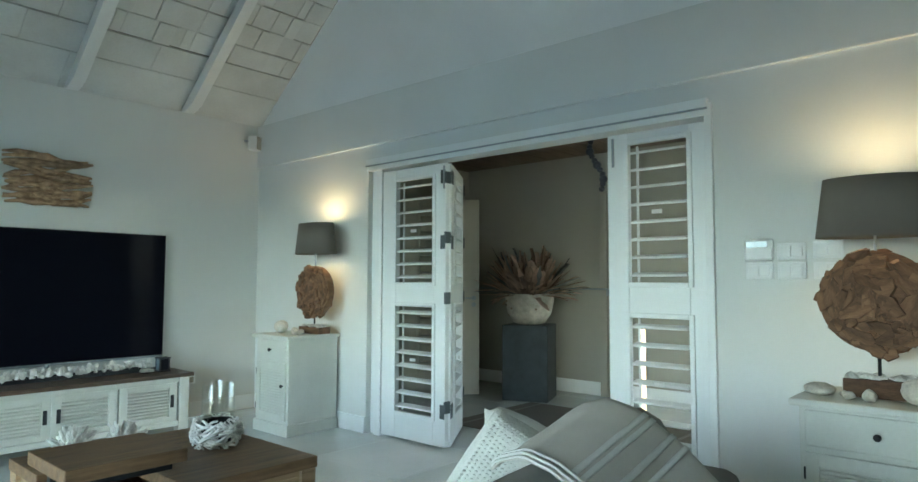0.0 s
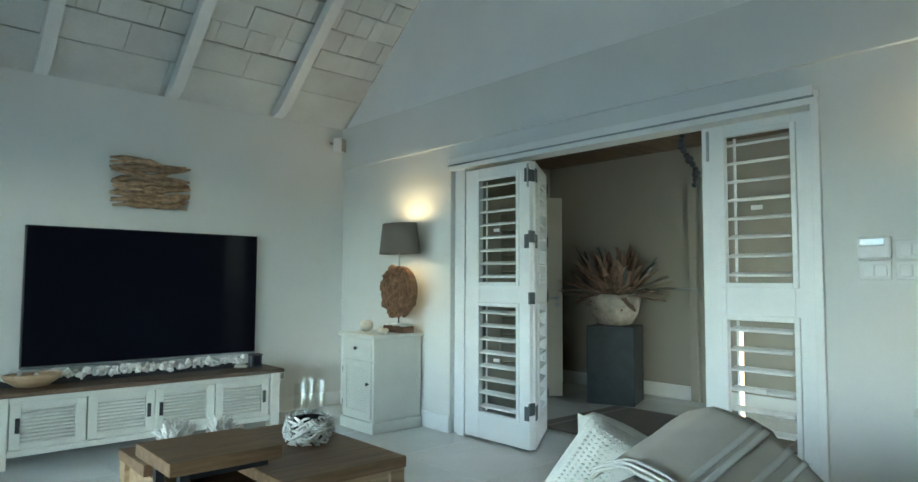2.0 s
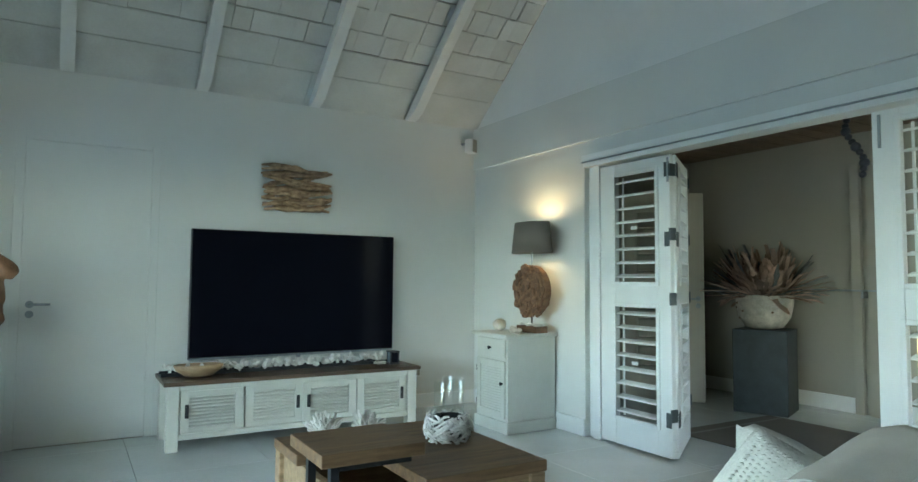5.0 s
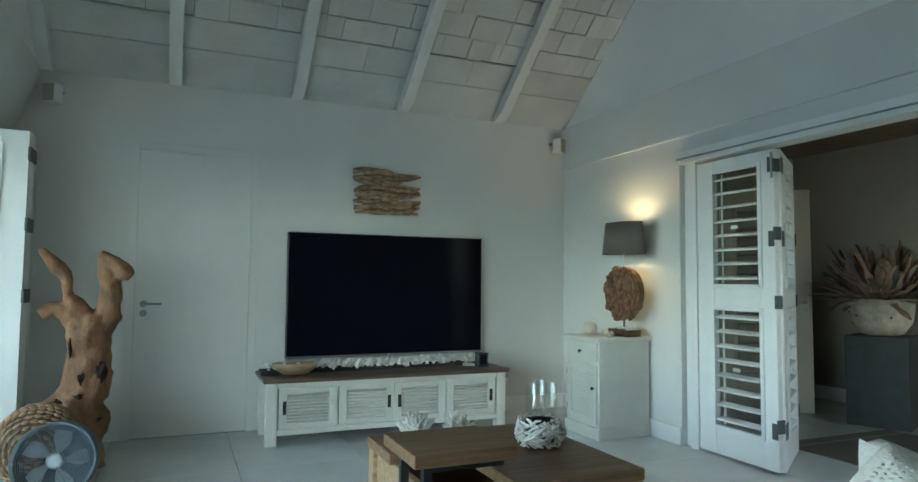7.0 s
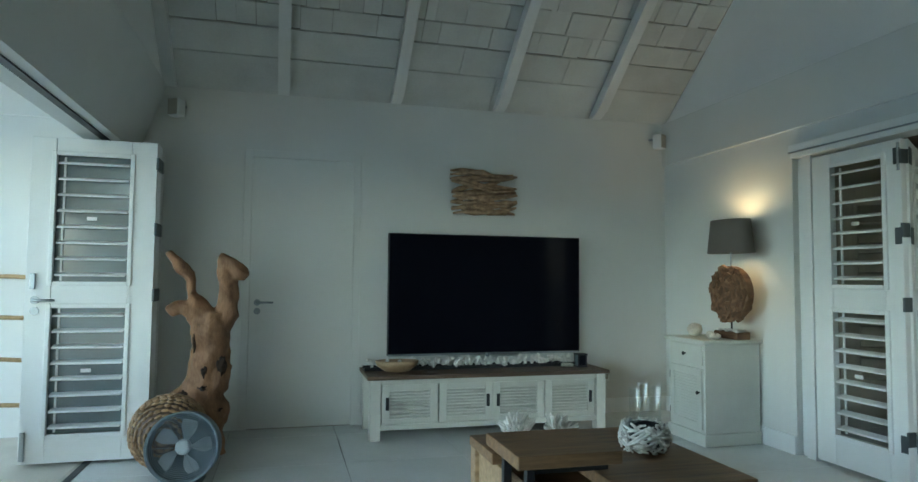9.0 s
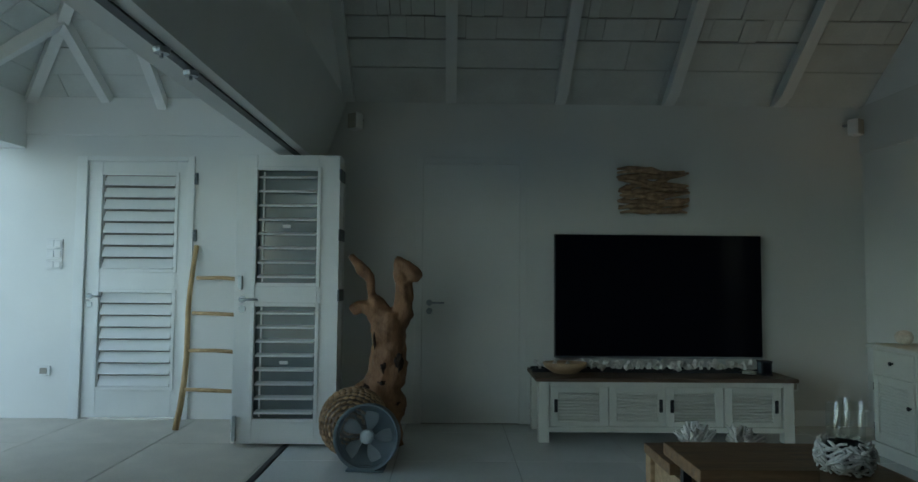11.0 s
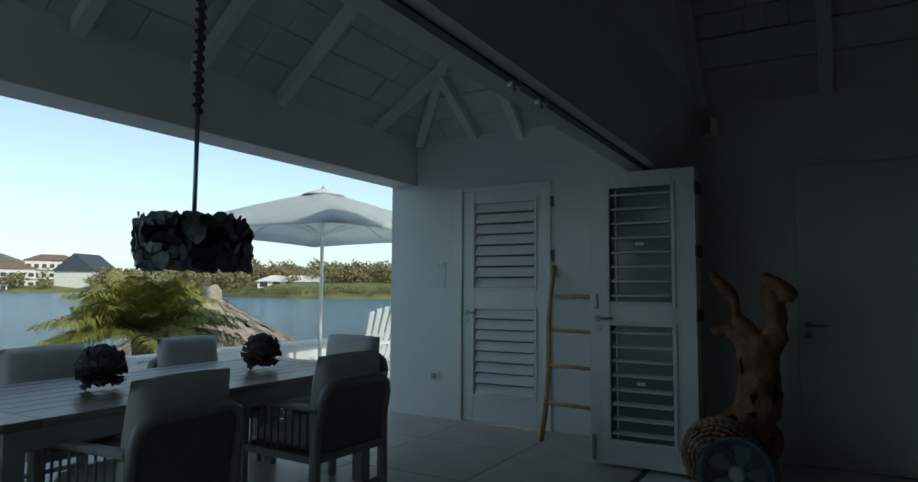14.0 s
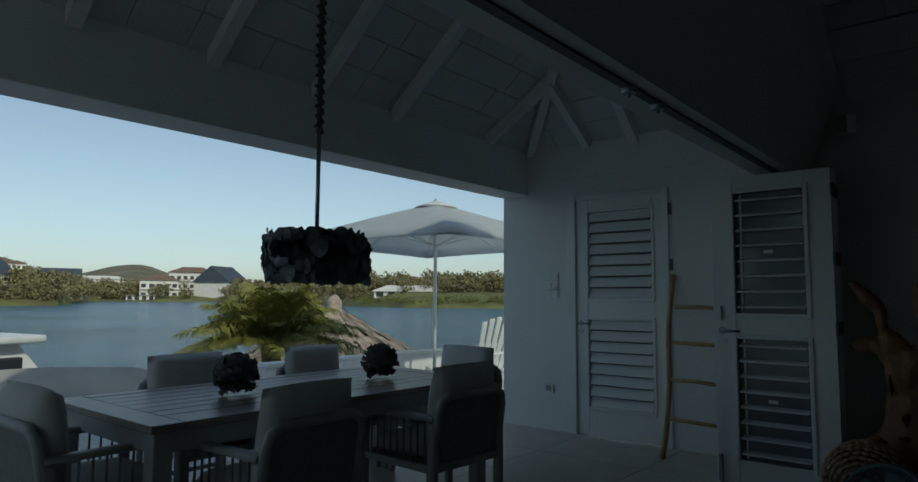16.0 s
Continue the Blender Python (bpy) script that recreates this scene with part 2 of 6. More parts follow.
def water_material():
    m = mat("sea_water", (0.09, 0.19, 0.29), 0.16, 0, 0.05, 0.1, 0.0, 1.0)
    t = m.node_tree
    b = t.nodes["Principled BSDF"]
    co, mp = t.nodes.new("ShaderNodeTexCoord"), t.nodes.new("ShaderNodeMapping")
    mp.inputs["Scale"].default_value, mp.inputs["Rotation"].default_value = (1.0, 2.6, 1), (0, 0, radians(-35))
    t.links.new(co.outputs["Object"], mp.inputs[0])
    n = t.nodes.new("ShaderNodeTexNoise")
    n.inputs["Scale"].default_value, n.inputs["Detail"].default_value, n.inputs["Roughness"].default_value = 0.9, 6, 0.65
    t.links.new(mp.outputs[0], n.inputs[0])
    bp = t.nodes.new("ShaderNodeBump")
    bp.inputs["Strength"].default_value, bp.inputs["Distance"].default_value = 1.0, 0.75
    t.links.new(n.outputs[0], bp.inputs["Height"])
    t.links.new(bp.outputs[0], b.inputs["Normal"])
    b.inputs["IOR"].default_value, b.inputs["Specular IOR Level"].default_value = 1.33, 0.36
    return m


M_WATER = water_material()


# ---- building helpers ----
def quads(bm, vs, fs):
    v = [bm.verts.new(p) for p in vs]
    for f in fs:
        bm.faces.new([v[i] for i in f])
    return v


CUBE = [(0, 3, 2, 1), (4, 5, 6, 7), (0, 1, 5, 4), (1, 2, 6, 5), (2, 3, 7, 6), (3, 0, 4, 7)]


def box(bm, x0, x1, y0, y1, z0, z1, bev=0.0, m=None, seg=2):
    vs = [(x0, y0, z0), (x1, y0, z0), (x1, y1, z0), (x0, y1, z0), (x0, y0, z1), (x1, y0, z1), (x1, y1, z1), (x0, y1, z1)]
    v = quads(bm, vs, CUBE)
    if bev:
        edges = list({e for w in v for e in w.link_edges})
        res = bmesh.ops.bevel(bm, geom=edges, offset=bev, segments=seg, affect="EDGES", profile=0.5)
        v = list({w for f in res["faces"] for w in f.verts} | {w for w in v if w.is_valid})
    if m is not None:
        bmesh.ops.transform(bm, matrix=m, verts=[w for w in v if w.is_valid])
    return bm


def tube(bm, pts, radii, n=10, cap=True):
    """A swept round bar through pts."""
    pts = [Vector(p) for p in pts]
    if isinstance(radii, (int, float)):
        radii = [radii] * len(pts)
    rings = []
    ref = None
    for i, p in enumerate(pts):
        d = (pts[min(i + 1, len(pts) - 1)] - pts[max(i - 1, 0)]).normalized()
        if ref is None:
            ref = Vector((0, 0, 1)) if abs(d.z) < 0.9 else Vector((1, 0, 0))
        a = d.cross(ref).normalized()
        ref = a.cross(d).normalized()
        rings.append([bm.verts.new(p + radii[i] * (math.cos(2 * math.pi * k / n) * a + math.sin(2 * math.pi * k / n) * ref)) for k in range(n)])
    for r, q in zip(rings, rings[1:]):
        for k in range(n):
            bm.faces.new((r[k], r[(k + 1) % n], q[(k + 1) % n], q[k]))
    if cap:
        bm.faces.new(rings[0][::-1])
        bm.faces.new(rings[-1])
    return bm


def lathe(bm, profile, n=24, at=(0, 0, 0), cap=True):
    rings = []
    for r, z in profile:
        rings.append([bm.verts.new((at[0] + r * math.cos(2 * math.pi * k / n), at[1] + r * math.sin(2 * math.pi * k / n), at[2] + z)) for k in range(n)])
    for a, b in zip(rings, rings[1:]):
        for k in range(n):
            bm.faces.new((a[k], a[(k + 1) % n], b[(k + 1) % n], b[k]))
    if cap:
        bm.faces.new(rings[0][::-1])
        bm.faces.new(rings[-1])
    return bm


def blob(bm, at, size, sub=2, rough=0.15, seed=0.0, freq=1.6):
    res = bmesh.ops.create_icosphere(bm, subdivisions=sub, radius=1.0)
    for v in res["verts"]:
        k = 1 + rough * noise.noise(v.co * freq + Vector((seed, seed * 1.7, seed * 0.3)))
        v.co = Vector((at[0] + v.co.x * size[0] * k, at[1] + v.co.y * size[1] * k, at[2] + v.co.z * size[2] * k))
    return bm


def cushion(bm, w, d, h, m, puff=0.3, n=10, seed=0.0):
    """A soft block of w x d x h round the origin, bulging, with rounded seams."""
    def side(s):
        grid = []
        for i in range(n + 1):
            row = []
            for j in range(n + 1):
                u, v = -1 + 2 * i / n, -1 + 2 * j / n
                e = (1 - abs(u) ** 5) * (1 - abs(v) ** 5)
                k = 0.5 * h * (max(0, e) ** 0.42) * (1 + puff * (1 - u * u) * (1 - v * v))
                pin = 1 - 0.03 * (abs(u) * abs(v)) ** 2
                k += 0.012 * noise.noise(Vector((u * 2 + seed, v * 2, s))) * e
                row.append(bm.verts.new(m @ Vector((u * w / 2 * pin, v * d / 2 * pin, s * k))))
            grid.append(row)
        for i in range(n):
            for j in range(n):
                q = (grid[i][j], grid[i + 1][j], grid[i + 1][j + 1], grid[i][j + 1])
                bm.faces.new(q if s > 0 else q[::-1])
    side(1)
    side(-1)
    bmesh.ops.remove_doubles(bm, verts=bm.verts[:], dist=0.0005)
    return bm


def part(name, bm, material, parent=None, label="", smooth=False, m=None):
    """Links a bmesh (or shares a mesh) as one mesh object under a thing."""
    if isinstance(bm, bpy.types.Mesh):
        me = bm
    else:
        bmesh.ops.recalc_face_normals(bm, faces=bm.faces[:])
        me = bpy.data.meshes.new(name)
        bm.to_mesh(me)
        bm.free()
        me.materials.append(material)
        if smooth:
            me.shade_smooth()
    ob = new(name, me)
    ob.parent = parent
    if m is not None:
        ob.matrix_basis = m
    if label:
        ob["label"] = label
    return ob


def thing(name, label, category, m=None, group="", kind=""):
    ob = new(name)
    ob.empty_display_size = 0.1
    if m is not None:
        ob.matrix_basis = m
    return tagged(ob, label, category, group, kind)


def structure(name, bm, material, label, category="", smooth=False):
    return tagged(part(name, bm, material, None, "", smooth), label, category or name.split("_")[0], "", "structure")


NB = bmesh.new

# ---- the shell of the living room ----
XB, XC, YT, YBACK = 4.14, -0.29, 6.80, -1.5
ZW, SLOPE, RIDGE = 2.71, 0.80, 2.65
ZR = ZW + SLOPE * (YT - RIDGE)

bm = NB()
box(bm, XC, 0.31, YT, YT + 0.15, 0, ZW)
box(bm, 1.25, XB + 0.2, YT, YT + 0.15, 0, ZW)
box(bm, 0.31, 1.25, YT, YT + 0.15, 2.24, ZW)
wall_tv = structure("wall_north", bm, M_WALL, "smooth white painted wall behind the television", "wall")

bm = NB()
box(bm, XB, XB + 0.2, 5.175, YT, 0, 2.30)
box(bm, XB, XB + 0.2, YBACK, 2.43, 0, 2.30)
box(bm, XB, XB + 0.2, 2.43, 5.175, 2.16, 2.30)
box(bm, XB - 0.025, XB + 0.2, YBACK, YT, 2.30, ZW, 0.004)
wall_b = structure("wall_east", bm, M_WALL, "white painted wall with a wide shuttered doorway", "wall")

bm = NB()
for x in (XB + 0.012, XC - 0.16):
    v = quads(bm, [(x, YT, ZW), (x, RIDGE, ZR), (x, YBACK, ZW), (x + 0.15, YT, ZW), (x + 0.15, RIDGE, ZR), (x + 0.15, YBACK, ZW)],
              [(0, 1, 2), (5, 4, 3), (0, 3, 4, 1), (1, 4, 5, 2), (2, 5, 3, 0)])
structure("wall_gables", bm, M_GABLE, "plain pale grey plaster gables under the roof", "wall")

# the beam over the folding doors to the terrace, its face leaning inward, with the short pier that ends it
bm = NB()
sec = [(-0.48, 2.15), (XC, ZW), (-0.72, ZW), (-0.72, 2.15)]
n = len(sec)
v = quads(bm, [(x, y, z) for y in (YBACK, YT) for x, z in sec], [(0, 1, 2, 3), (7, 6, 5, 4)] + [(i, (i + 1) % n, n + (i + 1) % n, n + i) for i in range(n)])
box(bm, -0.72, XC, 6.34, YT + 0.12, 0, 2.15)
box(bm, -0.72, XC, YT, YT + 0.12, 2.15, ZW)
# unseen wall length, drawn out to 1.15 to cut the terrace light indoors
box(bm, -0.72, XC, YBACK, 1.15, 0, 2.15)
structure("wall_west", bm, M_WALL, "white beam and pier round the open folding doors, with an unseen light-blocking wall", "wall")

bm = NB()
box(bm, XC, XB + 0.2, YBACK - 0.15, YBACK, 0, ZW)
structure("wall_south", bm, M_WALL, "plain white painted wall", "wall")

# ceiling: boards laid across the rafters, in courses of uneven boards
bm = NB()
rng = random.Random(4)
L = math.hypot(YT - RIDGE, ZR - ZW)
uy, uz = (RIDGE - YT) / L, (ZR - ZW) / L


def slab(bm, x0, x1, s0, s1, lift, north=True):
    """A board on the roof slope, from s0 to s1 metres above the eave."""
    pts = []
    for h in (lift, lift + 0.018):
        for x, s in ((x0, s0), (x1, s0), (x1, s1), (x0, s1)):
            y, z = YT + uy * s, ZW + uz * s
            y, z = y + uz * h, z - uy * h
            pts.append((x, y if north else RIDGE * 2 - y, z))
    quads(bm, pts, CUBE)


s, k = -0.02, 0
while s < L:
    h = (0.36, 0.26)[k] if k < 2 else 0.19 + 0.02 * rng.random()
    x = XC - 0.02
    while x < XB + 0.01:
        w = (2.2 + rng.random() * 2) if k == 0 else (rng.choice((0.93, 1.4)) if k == 1 else rng.choice((0.08, 0.10, 0.14, 0.18, 0.24, 0.34)))
        j = 0.002 if k < 2 else rng.choice((0.001, 0.002, 0.004))
        slab(bm, x + j, min(x + w, XB + 0.02) - j, s + (0.006 if k < 2 else 0.007 + 0.006 * rng.random()), s + h, 0.004 + (0.006 if k < 2 else 0.020) * rng.random())
        x += w
    s, k = s + h, k + 1
for s in np.arange(0, L, 0.3):
    slab(bm, XC, XB, s + 0.004, min(s + 0.296, L), 0.004, False)
structure("ceiling", bm, M_BOARD, "whitewashed board ceiling sloping up to the ridge", "ceiling")
# grey sheet above the boards, standing in for the shade in their gaps
bm = NB()
for north in (True, False):
    slab(bm, XC - 0.6, XB + 0.4, -0.3, L + 0.05, 0.045, north)
structure("ceiling_lining", bm, M_FABRIC, "grey sheet above the ceiling boards, added to darken their gaps", "ceiling")
for x in (-0.26, 0.60, 1.525, 2.45, 3.39):
    for north in (True, False):
        bm = NB()
        slab(bm, x - 0.045, x + 0.045, 0.16 if north else 0.05, L, -0.10, north)
        slab(bm, x - 0.045, x + 0.045, 0.10 if north else 0.05, L, -0.082, north)
        slab(bm, x - 0.045, x + 0.045, 0.06 if north else 0.05, L, -0.064, north)
        slab(bm, x - 0.044, x + 0.044, 0.03, L, -0.046, north)
        slab(bm, x - 0.044, x + 0.044, 0.02, L, -0.028, north)
        slab(bm, x - 0.044, x + 0.044, 0.01, L, -0.014, north)
        tagged(part("rafter", bm, M_BEAM), "white painted timber roof rafter", "rafter", "living room rafters", "structure")
bm = NB()
box(bm, XC, XB, RIDGE - 0.06, RIDGE + 0.06, ZR - 0.22, ZR - 0.06, 0.005)
tagged(part("ridge_beam", bm, M_BEAM), "white painted ridge beam", "beam", "", "structure")

# trim
bm = NB()
box(bm, 1.30, XB, YT - 0.016, YT, 0, 0.13, 0.003)
structure("baseboard", bm, M_JOINERY, "white painted skirting board along the wall")
bm = NB()
box(bm, XB - 0.016, XB, 5.178, YT - 0.018, 0, 0.13, 0.003)
structure("baseboard", bm, M_JOINERY, "white painted skirting board along the wall")
bm = NB()
box(bm, XB - 0.016, XB, YBACK, 2.38, 0, 0.13, 0.003)
structure("baseboard", bm, M_JOINERY, "white painted skirting board along the wall")
bm = NB()
box(bm, XB + 0.045, XB + 0.17, 5.10, 5.172, 0, 2.155, 0.003)
box(bm, XB + 0.01, XB + 0.11, 5.02, 5.10, 0, 2.155, 0.004)
box(bm, XB - 0.02, XB + 0.10, 2.40, 2.44, 0, 2.16, 0.003)
box(bm, XB - 0.03, XB + 0.12, 2.40, 5.16, 2.09, 2.125, 0.003)
box(bm, XB - 0.035, XB + 0.06, 2.42, 5.172, 2.135, 2.185, 0.003)
structure("trim", bm, M_JOINERY, "white head track and jambs of the folding doorway")
bm = NB()
box(bm, XB - 0.038, XB + 0.01, 2.42, 5.172, 2.126, 2.134)
structure("trim", bm, M_STEEL, "grey sliding track over the doorway")
bm = NB()
box(bm, -0.592, -0.548, 1.15, 6.3, 2.139, 2.149)
structure("trim", bm, M_BLACK, "dark sliding track in the beam")
bm = NB()
box(bm, -0.59, -0.55, 1.15, 6.3, -0.002, 0.004)
structure("trim", bm, M_BLACK, "dark guide track in the floor")
for y in (3.9, 4.2):
    r = thing("track_roller", "small grey roller in the sliding track", "roller", pose(-0.57, y, 2.13), "track rollers")
    part("housing", lathe(NB(), [(0.0, -0.012), (0.03, -0.012), (0.034, 0.0), (0.034, 0.012)], 14), M_STEEL, r)
    part("pin", tube(NB(), [(0, 0, -0.03), (0, 0, 0.01)], 0.008, 8), M_STEEL, r)


# ---- doors ----
def lever(parent, at, flip=1, axis="y"):
    """A lever handle with its two round plates, sticking out along -y."""
    bm = NB()
    tube(bm, [(0, 0, 0), (0, -0.05, 0), (0.02 * flip, -0.055, 0), (0.125 * flip, -0.055, 0)], [0.009, 0.009, 0.0095, 0.008], 10)
    h = part("handle", bm, M_STEEL, parent, "brushed steel lever handle", True, at)
    bm = NB()
    tube(bm, [(0, 0, 0), (0, -0.008, 0)], 0.026, 18)
    part("rose", bm, M_STEEL, h)
    bm = NB()
    tube(bm, [(0, 0, -0.07), (0, -0.008, -0.07)], 0.026, 18)
    part("key_plate", bm, M_STEEL, h)
    return h


# unseen panel added to stop daylight leaking round the flush door
bm = NB()
box(bm, 0.2, 1.45, YT + 0.152, YT + 0.2, 0, 2.45)
structure("wall_closet", bm, M_WALL, "unseen panel added behind the flush door against light leaks", "wall")


def shutter_leaf(w, h, wins, slats, tilt, label, closed=False, handle=False, group="", hinges=True, name="shutter_door"):
    """A louvred door leaf: x from 0 to w, front face at y = 0, z up from 0."""
    d = thing(name, label, "shutter door", None, group)
    x0, x1 = wins[0]
    z0, z1, z2, z3 = wins[1]
    T = 0.042
    for a, b in ((0, x0), (x1, w)):
        part("stile", box(NB(), a, b, 0, T, 0, h, 0.003), M_JOINERY, d)
    for a, b in ((0, z0), (z1, z2), (z3, h)):
        part("rail", box(NB(), x0 + 0.001, x1 - 0.001, 0.001, T - 0.001, a, b, 0.002), M_JOINERY, d)
    depth = 0.098 if closed else 0.06
    bm = box(NB(), 0, x1 - x0 - 0.03, -depth / 2, depth / 2, -0.007, 0.007, 0.004, None, 1)
    me = None
    for a, b in ((z0, z1), (z2, z3)):
        bm2 = NB()
        f = 0.022
        for q in ((x0 - f, x0 + 0.006, a - f, b + f), (x1 - 0.006, x1 + f, a - f, b + f), (x0 + 0.006, x1 - 0.006, a - f, a + 0.006), (x0 + 0.006, x1 - 0.006, b - 0.006, b + f)):
            box(bm2, q[0], q[1], -0.012, 0.004, q[2], q[3], 0.004)
        part("moulding", bm2, M_JOINERY, d)
        count = slats if b - a > 0.78 else slats - 1
        step = (b - a) / count
        for i in range(count):
            mtx = pose(x0 + 0.015, T / 2, a + step * (i + 0.5), tilt)
            if me is None:
                me = part("slat", bm, M_JOINERY, d, "", False, mtx).data
            else:
                part("slat", me, None, d, "", False, mtx)
        if not closed:
            part("tilt_rod", box(NB(), x0 + 0.035, x0 + 0.047, T / 2 + 0.018, T / 2 + 0.028, a + 0.01, b - 0.01), M_JOINERY, d)
            part("catch", box(NB(), (x0 + x1) / 2 - 0.03, (x0 + x1) / 2 + 0.03, T / 2 - 0.034, T / 2 - 0.026, (a + b) / 2 - 0.012, (a + b) / 2 + 0.012, 0.002), M_WHITE, d)
    if hinges:
        for z in (0.24, 1.02, 1.46, 1.90):
            part("hinge", box(NB(), w - 0.004, w + 0.012, -0.012, T + 0.004, z, z + 0.085, 0.003), M_HINGE, d, "dark grey steel hinge")
    if handle:
        lever(d, pose(0.06, 0, 1.03), 1)
        part("latch", box(NB(), 0.03, 0.06, -0.018, 0, 1.10, 1.2, 0.004), M_STEEL, d)
        part("floor_bolt", box(NB(), 0.012, 0.04, -0.022, 0, 0.02, 0.2, 0.005), M_STEEL, d)
    return d


# double doorway to the hall: two leaves stand closed, their fellows are folded back
W1 = ((0.155, 0.555), (0.195, 1.0, 1.17, 1.96))
leaf = shutter_leaf(0.675, 2.05, W1, 8, 16, "white louvred shutter door leaf, closed, beside the open doorway", group="hall shutter doors")
leaf.matrix_basis = pose(XB + 0.015, 5.012, 0.02, 0, 0, -90)
second = copy_thing(leaf, pose(XB + 0.062, 4.325, 0.02, 0, 0, 33.5))
second["label"] = "white louvred shutter door leaf folded back into the hall"
for z in (0.20, 1.42, 1.90):
    part("hinge", box(NB(), -0.004, 0.085, -0.006, 0.0, z, z + 0.10, 0.002), M_HINGE, second, "dark grey steel hinge plate")
    part("hinge", box(NB(), 0.628, 0.672, -0.006, 0.0, z, z + 0.10, 0.002), M_HINGE, leaf, "dark grey steel hinge plate")
W2 = ((0.128, 0.487), (0.245, 0.985, 1.175, 1.985))
right = shutter_leaf(0.585, 2.05, W2, 8, 13, "white louvred shutter door leaf, closed, beside the sofa", group="hall shutter doors", hinges=False)
right.matrix_basis = pose(XB + 0.015, 3.03, 0.02, 0, 0, -90)
for lf, x in ((leaf, 0.655), (right, 0.03)):
    part("top_bolt", box(NB(), x, x + 0.014, -0.01, 0.0, 1.86, 2.03, 0.002), M_STEEL, lf, "slim steel top bolt")

# folded stack of terrace doors
W3 = ((0.146, 0.594), (0.172, 0.985, 1.145, 1.975))
stack = shutter_leaf(0.75, 2.085, W3, 8, 13, "white louvred folding door leaf, folded open at the terrace edge", handle=True, group="terrace folding doors")
stack.matrix_basis = pose(-0.954, 6.04, 0.02)
part("pane", box(NB(), 0.135, 0.605, 0.05, 0.056, 0.16, 1.99), M_LOUVREGLASS, stack, "dark reflecting glass behind the louvres")
for y in (6.105, 6.17):
    more = copy_thing(stack, pose(-0.954, y, 0.02))
    for c in [c for c in more.children if c.name.split(".")[0] in ("handle", "latch", "floor_bolt", "pane")]:
        for o in (*c.children_recursive, c):
            bpy.data.objects.remove(o)
    more["label"] = "white louvred folding door leaf stacked behind another"

# flush door beside the television
bm = NB()
box(bm, 0.31, 0.372, YT - 0.005, YT + 0.1, 0, 2.24, 0.003)
box(bm, 1.19, 1.25, YT - 0.005, YT + 0.1, 0, 2.24, 0.003)
box(bm, 0.372, 1.19, YT - 0.005, YT + 0.1, 2.18, 2.24, 0.003)
structure("door_frame", bm, M_WALL, "white painted frame of the flush door", "door frame")
door = thing("flush_door", "plain white flush door, closed, with a steel lever", "door", pose(0.373, YT + 0.001, 0.006), "", "structure")
part("slab", box(NB(), 0, 0.816, 0, 0.045, 0, 2.173, 0.001), M_WALL, door)
lever(door, pose(0.06, 0, 1.0), 1)

# louvred door of the terrace store
bm = NB()
box(bm, -2.61, -2.522, 6.90, 7.04, 0, 2.24, 0.003)
box(bm, -1.66, -1.605, 6.90, 7.04, 0, 2.24, 0.003)
box(bm, -2.52, -1.66, 6.90, 7.04, 2.195, 2.24, 0.003)
structure("door_frame", bm, M_JOINERY, "white painted frame of the terrace door", "door frame")
W4 = ((0.12, 0.755), (0.25, 1.06, 1.25, 2.07))
store = shutter_leaf(0.86, 2.19, W4, 8, 60, "white louvred terrace door, closed", closed=True)
store.matrix_basis = pose(-2.52, 6.925, 0.012)
lever(store, pose(0.045, 0, 1.02), 1)
# dark sheet behind the slats, in place of the unlit store inside
part("backing", box(NB(), 0.1, 0.77, 0.075, 0.08, 0.2, 2.1), M_FABRIC, store)

# ---- the terrace ----
YE, XO, XI, ZE = 6.92, -3.37, -3.06, 2.75
bm = NB()
box(bm, XO, -2.61, YE, YE + 0.16, 0, ZE)
box(bm, -1.605, -0.72, YE, YE + 0.16, 0, ZE)
box(bm, -2.61, -1.605, YE, YE + 0.16, 2.24, ZE)
box(bm, XI - 0.0, -0.72, YE - 0.02, YE, 2.42, ZE, 0.003)
structure("wall_terrace", bm, M_OUTWALL, "white rendered end wall of the terrace", "wall")
bm = NB()
box(bm, XO, XI, -4.0, YE - 0.002, 2.30, ZE, 0.006)
structure("beam_terrace", bm, M_OUTWALL, "long white beam over the terrace opening", "beam")
bm = NB()
box(bm, XO, -0.72, -4.16, -4.0, 0, ZE)
structure("wall_terrace_end", bm, M_OUTWALL, "white end wall of the terrace", "wall")
# hipped roof of the terrace
SL2, XM = 0.85, -1.89
ZM = ZE + SL2 * (XM - XI)
YH = YE - (XM - XI)
bm = NB()
quads(bm, [(XO - 0.3, YE + 0.4, ZE - 0.05 - 0.0), (XO - 0.3, -4.2, ZE - 0.05), (XM, -4.2, ZM + 0.05), (XM, YH, ZM + 0.05), (-0.5, YE + 0.4, ZE - 0.05), (-0.5, -4.2, ZE - 0.05)],
      [(0, 1, 2, 3), (0, 3, 4), (4, 3, 2, 5)])
structure("ceiling_terrace_lining", bm, M_OUTBOARD, "whitewashed lining of the terrace roof", "ceiling")
bm = NB()
rng = random.Random(9)


def on_roof(side, along, up, h):
    """A point of the terrace ceiling: up metres (in plan) in from the eave, h below it."""
    z = ZE + SL2 * up - h
    if side == "sea":
        return (XI + up, along, z)
    if side == "house":
        return (-0.72 - up, along, z)
    return (along, YE - up, z)


